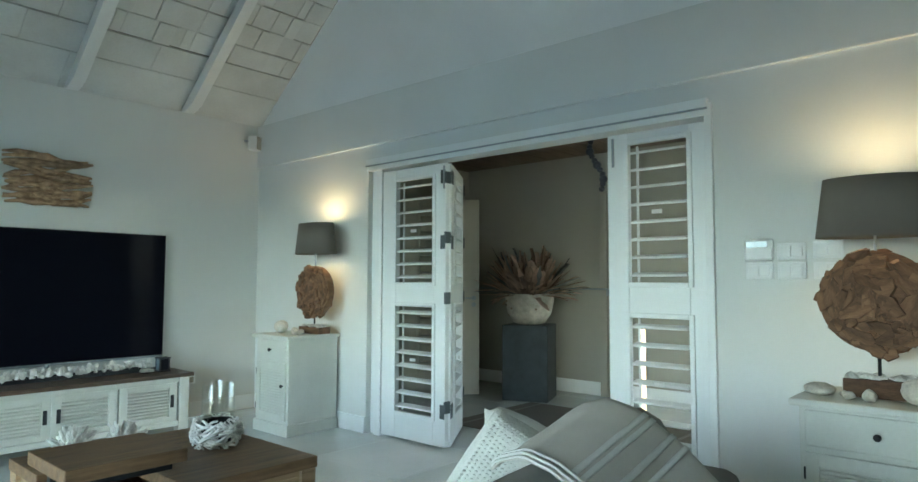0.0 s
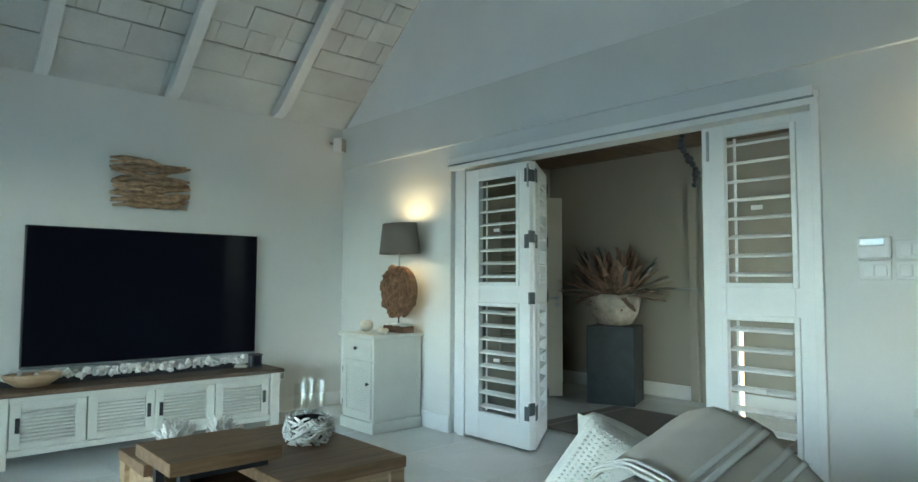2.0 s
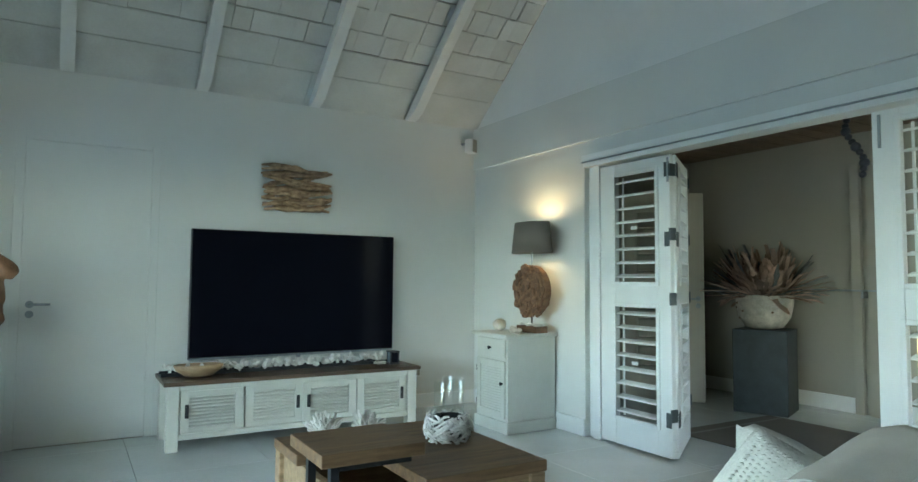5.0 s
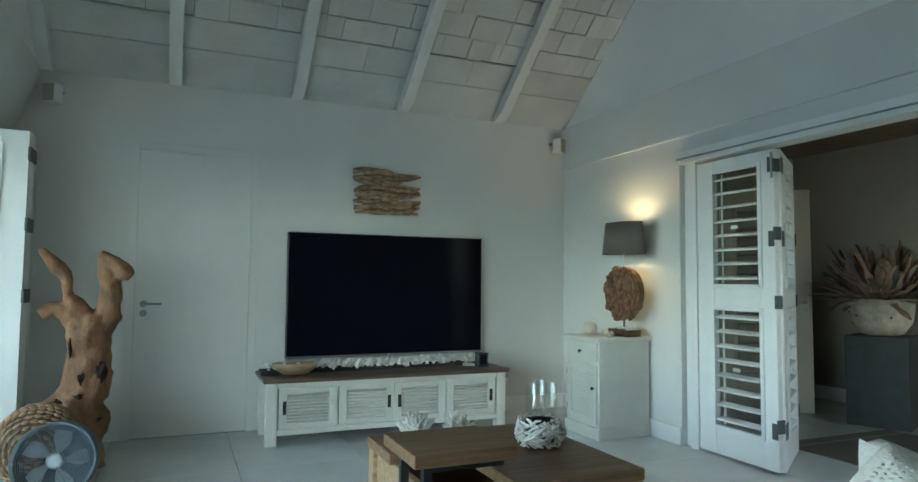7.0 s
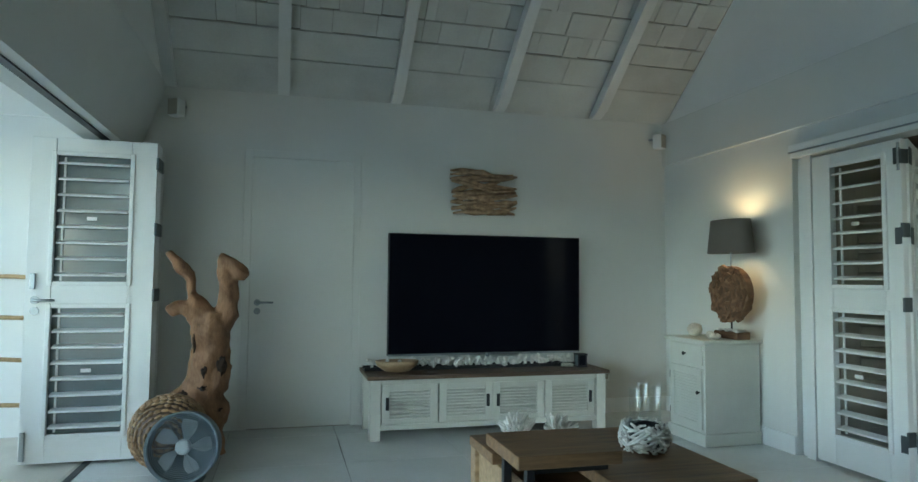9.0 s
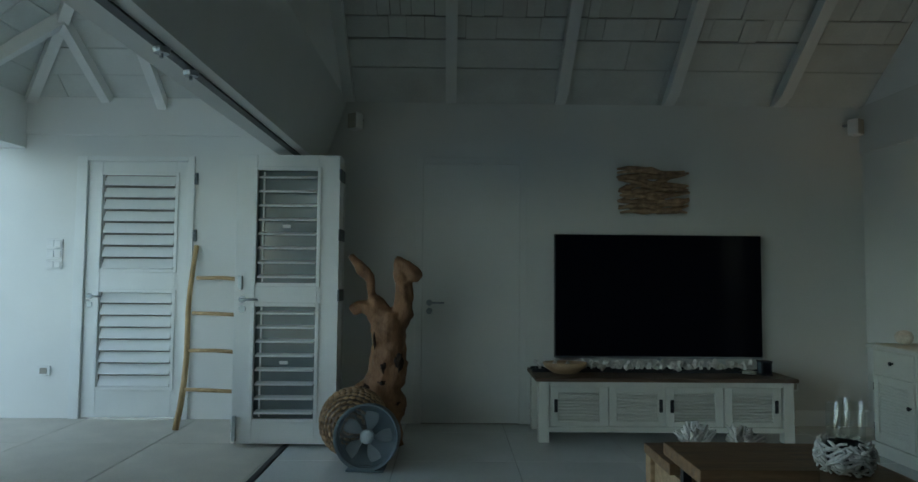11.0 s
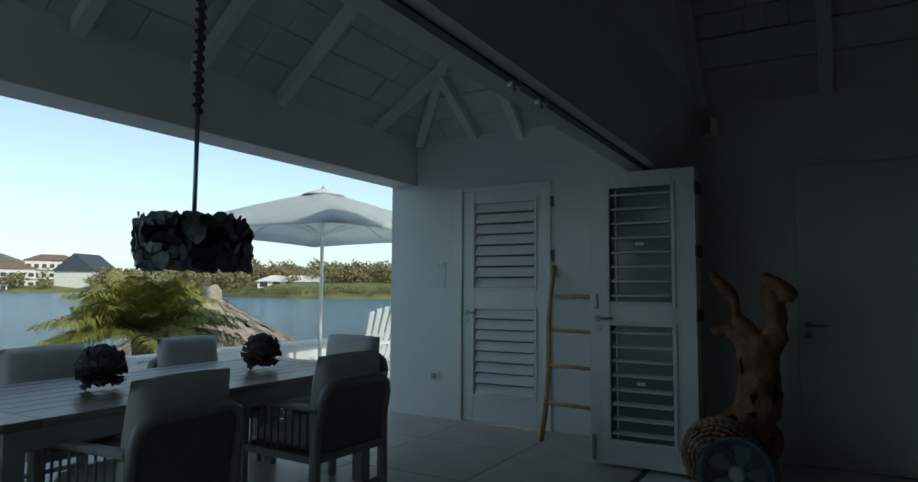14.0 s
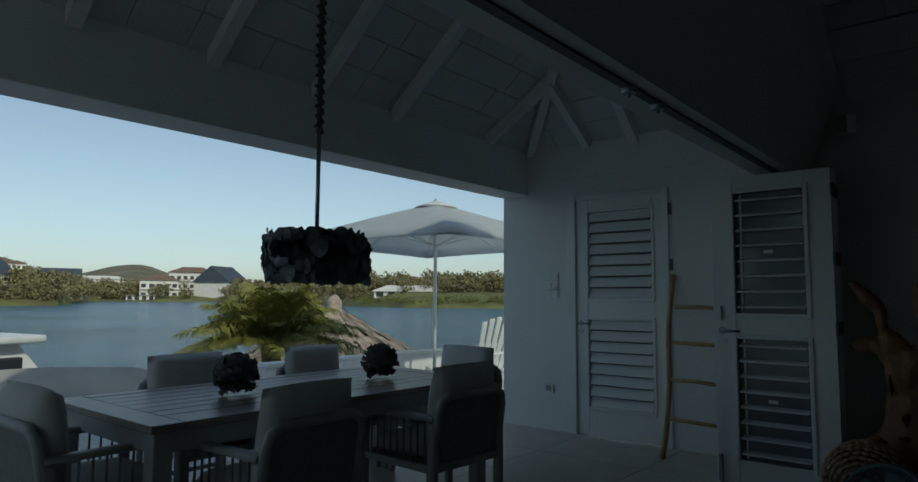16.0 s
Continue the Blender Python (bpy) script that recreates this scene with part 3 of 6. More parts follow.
def roof_piece(bm, side, a0, a1, u0, u1, h0, h1, b0=None, b1=None):
    """A board or beam under the terrace roof; b0, b1 are its ends at the upper edge."""
    b0, b1 = a0 if b0 is None else b0, a1 if b1 is None else b1
    quads(bm, [on_roof(side, *q) for q in ((a0, u0, h1), (a1, u0, h1), (b1, u1, h1), (b0, u1, h1), (a0, u0, h0), (a1, u0, h0), (b1, u1, h0), (b0, u1, h0))], CUBE)


for side in ("sea", "house", "end"):
    u = 0.0
    while u < 1.15:
        u2 = min(u + 0.19, 1.165)
        lo, hi = (-4.0, YE - u) if side != "end" else (XI + u, -0.72 - u)
        a = lo
        while a < hi - 0.02:
            w = rng.choice((0.5, 0.8, 1.1, 0.35))
            roof_piece(bm, side, a + 0.004, min(a + w, hi) - 0.004, u + 0.004, u2 - 0.004, 0.0, 0.014 + 0.006 * rng.random())
            a += w
        u = u2
structure("ceiling_terrace", bm, M_OUTBOARD, "whitewashed boards of the hipped terrace roof", "ceiling")
for y in np.arange(-3.6, YE - 1.2, 0.78):
    for side in ("sea", "house"):
        bm = NB()
        roof_piece(bm, side, y - 0.04, y + 0.04, 0.02, 1.16, 0.02, 0.12)
        tagged(part("terrace_rafter", bm, M_BEAM), "white painted terrace roof rafter", "rafter", "terrace rafters", "structure")


def bar(bm, p, q, w, h):
    """A square beam from p to q, w wide and h deep."""
    p, q = Vector(p), Vector(q)
    d = (q - p).normalized()
    a = d.cross(Vector((0, 0, 1))).normalized() * w / 2
    b = a.cross(d).normalized() * h / 2
    vs = [p - a - b, p + a - b, p + a + b, p - a + b, q - a - b, q + a - b, q + a + b, q - a + b]
    quads(bm, vs, CUBE)
    return bm


HUB = Vector((XI + 0.62, YE - 0.60, ZE + SL2 * 0.61 - 0.06))
for end in ((XI + 0.04, YE - 0.04, ZE - 0.02), (XI + 0.03, YE - 0.75, ZE - 0.02), (XI + 0.70, YE - 0.03, ZE - 0.02), (XM, YH, ZM - 0.06)):
    bm = bar(NB(), end, HUB, 0.08, 0.11)
    tagged(part("hip_rafter", bm, M_BEAM), "white painted hip rafter at the terrace corner", "rafter", "terrace hip rafters", "structure")
for x in (-1.9, -1.35):
    bm = NB()
    roof_piece(bm, "end", x - 0.04, x + 0.04, 0.02, 0.6, 0.02, 0.12)
    tagged(part("terrace_rafter", bm, M_BEAM), "white painted terrace roof rafter", "rafter", "terrace rafters", "structure")

# ---- the hall behind the doorway ----
# hall walls, their low light put into the plaster colour
bm = NB()
box(bm, 6.95, 7.1, 1.6, 6.7, 0, 2.75)
box(bm, 4.34, 6.95, 6.5, 6.65, 0, 2.75)
# unseen end wall, with an assumed opening that lets sky light in
box(bm, 4.34, 5.0, 1.6, 1.75, 0, 2.75)
box(bm, 5.5, 6.95, 1.6, 1.75, 0, 2.75)
box(bm, 5.0, 5.5, 1.6, 1.75, 2.15, 2.75)
structure("wall_hall", bm, M_HALL, "beige plaster walls of the hall, darkened in colour for its dimness", "wall")
bm = NB()
for i in range(26):
    box(bm, 4.34, 6.95, 1.75 + i * 0.185, 1.75 + i * 0.185 + 0.18, 2.60, 2.62, 0.003, None, 1)
box(bm, 4.3, 7.1, 1.6, 6.65, 2.63, 2.70)
structure("ceiling_hall", bm, M_HALLCEIL, "brown boarded ceiling of the hall", "ceiling")
bm = NB()
box(bm, 6.93, 6.95, 4.62, 6.5, 0, 0.14, 0.003)
box(bm, 6.93, 6.95, 1.75, 4.40, 0, 0.14, 0.003)
structure("baseboard", bm, M_JOINERY, "white skirting board in the hall")
bm = NB()
box(bm, 6.90, 6.95, 4.40, 4.48, 0, 2.3, 0.003)
box(bm, 6.90, 6.95, 4.54, 4.62, 0, 2.3, 0.003)
structure("trim", bm, M_HALL, "door casing in the hall, in the same darkened beige")
hall_leaf = shutter_leaf(0.80, 2.08, ((0.15, 0.62), (0.25, 1.0, 1.2, 1.9)), 9, 50, "white louvred hall door standing ajar, darkened in colour for the dim hall", closed=True, hinges=False, name="hall_door")
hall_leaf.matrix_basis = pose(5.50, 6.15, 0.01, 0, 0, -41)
# the white door takes a darker colour in place of the hall's shade
M_HALLDOOR_DIM = mat("hall_door_dimmed", (0.42, 0.40, 0.34), 0.5, 0, 3, 0.05, 0.05, 80)
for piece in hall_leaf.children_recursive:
    piece.data.materials[0] = M_HALLDOOR_DIM
lever(hall_leaf, pose(0.74, 0, 1.02), -1)

# ---- ground, sea ----
bm = NB()
box(bm, XC - 0.28, 7.1, YBACK - 0.15, 7.0, -0.30, -0.012)
structure("floor_base", bm, M_GROUT, "grout bed under the living room tiles", "floor")
bm = NB()
box(bm, XO - 0.05, XC - 0.28, -4.16, 7.08, -0.30, -0.012)
structure("floor_terrace_base", bm, M_GROUT, "grout bed under the terrace tiles", "floor")
bm = NB()
box(bm, -6.4, XO - 0.05, -4.2, 13.0, -1.6, -0.045)
box(bm, -6.4, 20.0, 7.08, 13.0, -1.6, -0.35)
structure("floor_deck_base", bm, M_SEAWALL, "masonry base below the deck", "floor")
bm = NB()
quads(bm, [(-3000, -3000, -1.2), (3000, -3000, -1.2), (3000, 3000, -1.2), (-3000, 3000, -1.2)], [(0, 1, 2, 3)])
structure("water", bm, M_WATER, "rippled blue bay water", "water")
bm = NB()
box(bm, 4.6, 60, -60, 60, -1.6, -0.32)
box(bm, -3.4, 4.6, -60, -1.7, -1.6, -0.32)
structure("ground", bm, M_GRASS, "garden ground behind the house", "ground")

# ---- living room: television wall ----
tv = thing("television", "large flat black television, switched off, on the white wall", "television", pose(2.35, 6.735, 0.56))
part("frame", box(NB(), -0.87, 0.87, 0, 0.05, 0, 1.03, 0.006), M_BLACK, tv)
part("screen", box(NB(), -0.862, 0.862, -0.003, 0.001, 0.022, 1.022, 0.0015), M_SCREEN, tv, "glossy dark screen")
part("bottom_strip", box(NB(), -0.865, 0.865, -0.006, 0.0, 0.0, 0.016, 0.002), M_STEEL, tv, "slim silver strip")
part("badge", lathe(NB(), [(0.0, -0.02), (0.014, -0.02), (0.02, 0.0), (0.012, 0.016)], 12), M_STEEL, tv, "", True)
part("wall_mount", box(NB(), -0.2, 0.2, 0.05, 0.065, 0.3, 0.7), M_BLACK, tv)


def louvres(parent, x0, x1, z0, z1, n, y, material, depth=0.012):
    me = None
    step = (z1 - z0) / n
    for i in range(n):
        mm = pose(x0, y, z0 + step * (i + 0.5), -42)
        if me is None:
            me = part("slat", box(NB(), 0, x1 - x0, -depth, depth, -0.003, 0.003, 0.0015, None, 1), material, parent, "", False, mm).data
        else:
            part("slat", me, None, parent, "", False, mm)


media = thing("media_cabinet", "long cream media cabinet with louvred sliding doors and dark oak top", "cabinet", pose(2.235, 6.20, 0) @ Matrix.Diagonal((0.985, 1, 1, 1)))
part("top", box(NB(), -1.0, 1.0, -0.03, 0.52, 0.452, 0.482, 0.005), M_OAKTOP, media, "dark stained oak top")
bm = NB()
box(bm, -0.90, 0.90, 0.04, 0.49, 0.075, 0.45, 0.003)
part("body", bm, M_CREAM, media)
for x in (-0.975, 0.895):
    for y in (0.0, 0.42):
        part("leg", box(NB(), x, x + 0.08, y, y + 0.08, 0, 0.452, 0.004), M_CREAM, media)
part("top_rail", box(NB(), -0.894, 0.894, 0.008, 0.04, 0.41, 0.45, 0.003), M_CREAM, media)
part("bottom_rail", box(NB(), -0.894, 0.894, 0.008, 0.04, 0.075, 0.115, 0.003), M_CREAM, media)
for i, (x, back, hs) in enumerate(((-0.885, 0.0, 0.03), (-0.435, 0.014, 0.385), (0.0, 0.0, 0.03), (0.445, 0.0, 0.385))):
    d = part("door", box(NB(), x + 0.0, x + 0.435, 0.034 + back, 0.039 + back, 0.118, 0.408), M_CREAM, media)
    bm = NB()
    for q in ((0.0, 0.06, 0.118, 0.408), (0.375, 0.435, 0.118, 0.408), (0.06, 0.375, 0.118, 0.155), (0.06, 0.375, 0.372, 0.408)):
        box(bm, x + q[0], x + q[1], 0.01 + back, 0.034 + back, q[2], q[3], 0.002)
    part("door_frame", bm, M_CREAM, d)
    louvres(d, x + 0.063, x + 0.372, 0.158, 0.369, 9, 0.021 + back, M_CREAM, 0.0115)
    part("handle", box(NB(), x + hs, x + hs + 0.026, 0.002 + back, 0.012 + back, 0.222, 0.318, 0.003), M_BLACK, d, "black recessed pull")

tray = thing("coral_tray", "long low tray packed with bleached coral pieces", "tray", pose(2.16, 6.52, 0.483), "", "")
bm = NB()
box(bm, -0.90, 0.90, -0.07, 0.07, 0, 0.008)
for q in ((-0.90, 0.90, -0.07, -0.064), (-0.90, 0.90, 0.064, 0.07)):
    box(bm, *q, 0.008, 0.028)
part("rim", bm, M_BLACK, tray)
bm = NB()
rng = random.Random(11)
for i in range(190):
    x, y = rng.uniform(-0.87, 0.87), rng.uniform(-0.085, 0.04)
    a = rng.uniform(0.013, 0.027)
    blob(bm, (x, y, 0.030 + rng.uniform(0, 0.05)), (a * rng.uniform(0.6, 1.2), a, a * rng.uniform(0.7, 1.3)), 1, 0.6, i * 0.7, 2.5)
tagged(part("coral_rubble", bm, M_CORAL, tray, "bleached white coral pieces"), kind="stuff")

bowl = thing("wooden_bowl", "shallow pale carved wooden bowl on the media cabinet", "bowl", pose(1.50, 6.36, 0.483))
bm = lathe(NB(), [(0.03, 0), (0.085, 0.006), (0.15, 0.045), (0.165, 0.075), (0.158, 0.077), (0.14, 0.05), (0.08, 0.016), (0.02, 0.012)], 28)
bmesh.ops.scale(bm, vec=(1.05, 0.62, 1.2), verts=bm.verts[:])
part("shell", bm, M_TEAK_LIGHT, bowl, "", True)
cube = thing("tealight_holder", "black square tealight holder on the media cabinet", "candle holder", pose(3.06, 6.38, 0.483))
bm = NB()
box(bm, -0.045, 0.045, -0.045, 0.045, 0, 0.012, 0.003)
for x in (-0.04, 0.03):
    for y in (-0.04, 0.03):
        box(bm, x, x + 0.01, y, y + 0.01, 0.012, 0.10)
box(bm, -0.045, 0.045, -0.045, 0.045, 0.10, 0.112, 0.003)
part("frame", bm, M_BLACK, cube)
for k in range(4):
    part("side_pane", box(NB(), -0.034, 0.034, -0.037, -0.034, 0.013, 0.099, 0.0, pose(0, 0, 0, 0, 0, 90 * k)), M_FANDARK if k == 3 else M_SCREEN, cube, "dark smoked glass pane")
part("candle", lathe(NB(), [(0.03, 0.012), (0.03, 0.05), (0.005, 0.052)], 16), M_FANBLUE, cube)
dish = thing("glass_dish", "small clear glass dish on the media cabinet", "dish", pose(2.93, 6.36, 0.483))
part("dish", lathe(NB(), [(0.02, 0), (0.05, 0.004), (0.075, 0.04), (0.071, 0.04), (0.045, 0.01)], 24), M_GLASS, dish, "", True)
part("candle", lathe(NB(), [(0.05, 0.012), (0.052, 0.03), (0.03, 0.034), (0.004, 0.034)], 20), M_SHELL, dish, "pale wax candle", True)

art = thing("driftwood_panel", "wall panel of stacked weathered driftwood pieces", "wall art", pose(2.315, 6.76, 1.96))
rng = random.Random(5)
for i in range(20):
    z = -0.185 + 0.37 * (i + 0.5) / 20
    x0, x1 = -0.305 + rng.uniform(-0.01, 0.04), 0.305 - rng.uniform(-0.01, 0.04)
    if rng.random() < 0.25:
        x0 += rng.uniform(0.05, 0.3)
    elif rng.random() < 0.4:
        x1 -= rng.uniform(0.05, 0.3)
    y = rng.choice((0.0, -0.02, -0.035))
    tilt = rng.uniform(-0.15, 0.15) * (1 - 0.7 * abs(z) / 0.185)
    pts, rad = [], []
    for k in range(7):
        f = k / 6
        pts.append((x0 + (x1 - x0) * f, y + 0.008 * noise.noise(Vector((f * 3, i, 0))), z + tilt * (f - 0.5) + 0.045 * noise.noise(Vector((f * 2.2, i * 1.3, 5)))))
        rad.append((0.021 if 0 < k < 6 else 0.009) * (1 + 0.9 * noise.noise(Vector((f * 5, i, 9)))))
    part("driftwood_piece", tube(NB(), pts, rad, 7), M_DRIFT, art, "", True)
part("backing", box(NB(), -0.20, 0.20, 0.015, 0.035, -0.02, 0.02), M_DRIFT, art)

for x, r in ((4.03, 30), (-0.20, -30)):
    sp = thing("corner_speaker", "small white loudspeaker high in the room corner", "speaker", pose(x, 6.72, 2.52, 0, 0, r), "corner speakers")
    part("cabinet", box(NB(), -0.05, 0.05, -0.05, 0.04, -0.07, 0.07, 0.012), M_WHITE, sp)
    part("grille", box(NB(), -0.042, 0.042, -0.054, -0.049, -0.062, 0.062, 0.004), M_HALL, sp, "pale grey grille")
    part("bracket", tube(NB(), [(0, 0.03, 0.03), (0, 0.10, 0.03)], 0.012, 8), M_STEEL, sp)
sock = thing("wall_socket", "small white wall socket above the skirting", "socket", pose(3.5, 6.783, 0.33), "wall sockets")
part("plate", box(NB(), -0.04, 0.04, 0, 0.012, -0.04, 0.04, 0.004), M_WHITE, sock)
part("insert", box(NB(), -0.025, 0.025, -0.002, 0.002, -0.025, 0.025, 0.004), M_HALL, sock)


# ---- lamps and their cabinets ----
def side_cabinet(m, depth, width, height, label):
    """Front faces -x at x = 0, the body runs to x = depth; y from 0 to width."""
    c = thing("side_cabinet", label, "cabinet", m, "lamp cabinets")
    part("body", box(NB(), 0.012, depth, 0.012, width - 0.012, 0.09, height - 0.03, 0.003), M_CREAM, c)
    part("top", box(NB(), -0.025, depth + 0.005, -0.02, width + 0.02, height - 0.03, height, 0.008), M_CREAM, c)
    part("plinth", box(NB(), -0.005, depth, -0.004, width + 0.004, 0, 0.09, 0.006), M_CREAM, c)
    dz0, dz1 = height - 0.19, height - 0.045
    d = part("drawer", box(NB(), 0.0, 0.014, 0.035, width - 0.035, dz0, dz1, 0.004), M_CREAM, c)
    knob = [(0.006, 0), (0.006, 0.012), (0.014, 0.018), (0.014, 0.026), (0.004, 0.03)]
    part("knob", lathe(NB(), knob, 14), M_BLACK, d, "dark round knob", True, pose(0.0, width / 2, (dz0 + dz1) / 2, 0, -90))
    z0, z1 = 0.115, dz0 - 0.025
    door = part("door", box(NB(), 0.006, 0.014, 0.035, width - 0.035, z0, z1, 0.002), M_CREAM, c)
    bm = NB()
    for q in ((0.035, 0.085, z0, z1), (width - 0.085, width - 0.035, z0, z1), (0.085, width - 0.085, z0, z0 + 0.05), (0.085, width - 0.085, z1 - 0.05, z1)):
        box(bm, -0.006, 0.006, q[0], q[1], q[2], q[3], 0.003)
    part("door_frame", bm, M_CREAM, door)
    me, nn = None, 16
    for i in range(nn):
        mm = pose(0.0, 0.088, z0 + 0.055 + (z1 - z0 - 0.11) * (i + 0.5) / nn, 0, 28, 0)
        if me is None:
            me = part("slat", box(NB(), -0.007, 0.007, 0, width - 0.176, -0.003, 0.003, 0.0015, None, 1), M_CREAM, door, "", False, mm).data
        else:
            part("slat", me, None, door, "", False, mm)
    part("knob", lathe(NB(), knob, 14), M_BLACK, door, "dark round knob", True, pose(-0.004, 0.058, (z0 + z1) / 2 + 0.05, 0, -90))
    for z in (z0 + 0.06, z1 - 0.11):
        part("hinge", box(NB(), -0.006, 0.006, width - 0.037, width - 0.028, z, z + 0.05, 0.002), M_BLACK, door)
    return c


side_cabinet(pose(3.63, 5.50, 0), 0.485, 0.47, 0.775, "narrow cream cabinet with a drawer and louvred door in the corner")
side_cabinet(pose(3.66, 1.33, 0), 0.46, 0.585, 0.725, "cream cabinet with a drawer and louvred door by the switches")


def table_lamp(m, z0, seed, label, foot=0.055, R=0.225, drop=0.0):
    """A disc of chipped driftwood on a box foot, with an oval linen shade; faces -x."""
    lamp = thing("table_lamp", label, "lamp", m, "driftwood disc lamps")
    rng = random.Random(seed)
    box_foot = part("foot", box(NB(), -0.06, 0.06, -0.13, 0.13, 0, foot, 0.004), M_CHIP, lamp, "wooden box foot")
    bm = NB()
    for i in range(26):
        a = rng.uniform(0.012, 0.024)
        blob(bm, (rng.uniform(-0.05, 0.05), rng.uniform(-0.12, 0.12), foot + 0.008), (a, a * 1.3, a * 0.7), 1, 0.5, i * 0.9, 2.0)
    tagged(part("shell_rubble", bm, M_CORAL, lamp, "white coral and shell pieces"), kind="stuff")
    part("stem", tube(NB(), [(0, 0, foot - 0.005), (0, 0, z0 + 0.04)], 0.007, 8), M_BLACK, lamp)
    zc = z0 + 0.245
    disc = part("disc", tube(NB(), [(-0.03, 0, zc), (0.03, 0, zc)], R * 0.92, 40), M_CHIP, lamp, "disc of layered driftwood chips")
    for i in range(150):
        ring = math.sqrt(rng.random()) * 0.88
        ang = rng.uniform(0, 2 * math.pi)
        face = -1 if i % 3 else 1
        y, z = R * ring * math.cos(ang), R * ring * math.sin(ang)
        lng, wid = rng.uniform(0.045, 0.10), rng.uniform(0.022, 0.045)
        lng *= 0.7 if ring > 0.7 else 1
        turn = ang + math.pi / 2 + rng.uniform(-0.3, 0.3) if ring > 0.55 else rng.uniform(0, 6.28)
        bm = NB()
        outline = []
        for k in range(7):
            t = 2 * math.pi * k / 7
            outline.append((lng * math.cos(t) * rng.uniform(0.6, 1.1), wid * math.sin(t) * rng.uniform(0.6, 1.3)))
        hgt = rng.uniform(0.008, 0.022)
        lo = [bm.verts.new((0, u, v)) for u, v in outline]
        hi = [bm.verts.new((face * (hgt + 0.006 * noise.noise(Vector((u * 30, v * 30, i)))), u * 0.9, v * 0.9)) for u, v in outline]
        bm.faces.new(lo)
        bm.faces.new(hi)
        for k in range(7):
            bm.faces.new((lo[k], lo[(k + 1) % 7], hi[(k + 1) % 7], hi[k]))
        part("chip", bm, M_CHIP, disc, "", False, Matrix.Translation((face * 0.03, y, zc + z)) @ Euler((turn, rng.uniform(-0.2, 0.2), rng.uniform(-0.2, 0.2))).to_matrix().to_4x4())
    part("neck", tube(NB(), [(0, 0, zc + R - 0.02), (0, 0, zc + R + 0.12)], 0.006, 8), M_STEEL, lamp)
    zs = zc + R + 0.082 - drop
    bm = NB()
    n = 40
    prof = ((0.225, 0.125, 0.0), (0.19, 0.105, 0.255), (0.187, 0.102, 0.255), (0.222, 0.122, 0.0))
    rings = [[bm.verts.new((b * math.cos(2 * math.pi * k / n), a * math.sin(2 * math.pi * k / n), zs + z)) for k in range(n)] for a, b, z in prof]
    for r, q in zip(rings, rings[1:] + rings[:1]):
        for k in range(n):
            bm.faces.new((r[k], r[(k + 1) % n], q[(k + 1) % n], q[k]))
    part("shade", bm, M_SHADE, lamp, "oval taupe linen shade, lit from inside", True)
    part("bulb", blob(NB(), (0, 0, zs + 0.13), (0.03, 0.03, 0.04), 2, 0), glow("lamp_bulb", (1.0, 0.72, 0.42), 6), lamp, "lit warm bulb", True)
    return lamp, zs


def bulb_light(x, y, z, watts):
    light = new("bulb_light", bpy.data.lights.new("bulb_light", "POINT"))
    light.data.energy, light.data.color, light.data.shadow_soft_size = watts, (1.0, 0.70, 0.40), 0.05
    light.location = (x, y, z)


_, zs = table_lamp(pose(3.955, 5.615, 0.775, 0, 0, 2), 0.10, 1, "lit table lamp of driftwood chips on the narrow corner cabinet")
bulb_light(3.98, 5.615, 0.775 + zs + 0.19, 0.50)
_, zs = table_lamp(pose(3.90, 1.645, 0.725, 0, 0, 4), 0.155, 2, "lit table lamp of driftwood chips on the wider cabinet", 0.075, 0.230, 0.042)
bulb_light(3.94, 1.645, 0.725 + zs + 0.20, 0.42)


def shell(m, kind, label, k=1.0):
    s = thing("sea_shell", label, "shell", m, "sea shells")
    bm = NB()
    if kind == "urchin":
        blob(bm, (0, 0, 0.052), (0.058, 0.058, 0.052), 3, 0.10, 3.0, 9.0)
    elif kind == "cone":
        for i in range(7):
            f = i / 6
            blob(bm, (-0.05 + 0.1 * f, 0, 0.042 + 0.01 * math.sin(f * 9)), (0.03, 0.048 * (1 - 0.75 * abs(f - 0.45)), 0.04 * (1 - 0.7 * abs(f - 0.45))), 2, 0.25, i, 5.0)
    else:
        blob(bm, (0, 0, 0.022), (0.085, 0.06, 0.026), 3, 0.12, 1.0, 4.0)
    bmesh.ops.scale(bm, vec=(k, k, k), verts=bm.verts[:])
    part("body", bm, M_SHELL, s, "", True)


shell(pose(3.80, 5.86, 0.775), "urchin", "round cream sea urchin shell on the cabinet")
shell(pose(3.74, 5.52, 0.775), "cone", "cream spiral shell on the cabinet", 0.6)
shell(pose(3.77, 5.62, 0.775, 0, 0, 70), "cone", "cream spiral shell on the cabinet", 0.7)
shell(pose(3.84, 1.86, 0.725, 0, 0, 20), "clam", "smooth cream clam shell on the cabinet")
shell(pose(3.76, 1.74, 0.725, 0, 0, 60), "cone", "cream spiral shell on the cabinet", 0.42)
shell(pose(3.75, 1.66, 0.725, 0, 0, 10), "cone", "cream spiral shell on the cabinet", 0.58)
shell(pose(3.78, 1.50, 0.725, 0, 0, 110), "urchin", "knobbly cream shell on the cabinet")

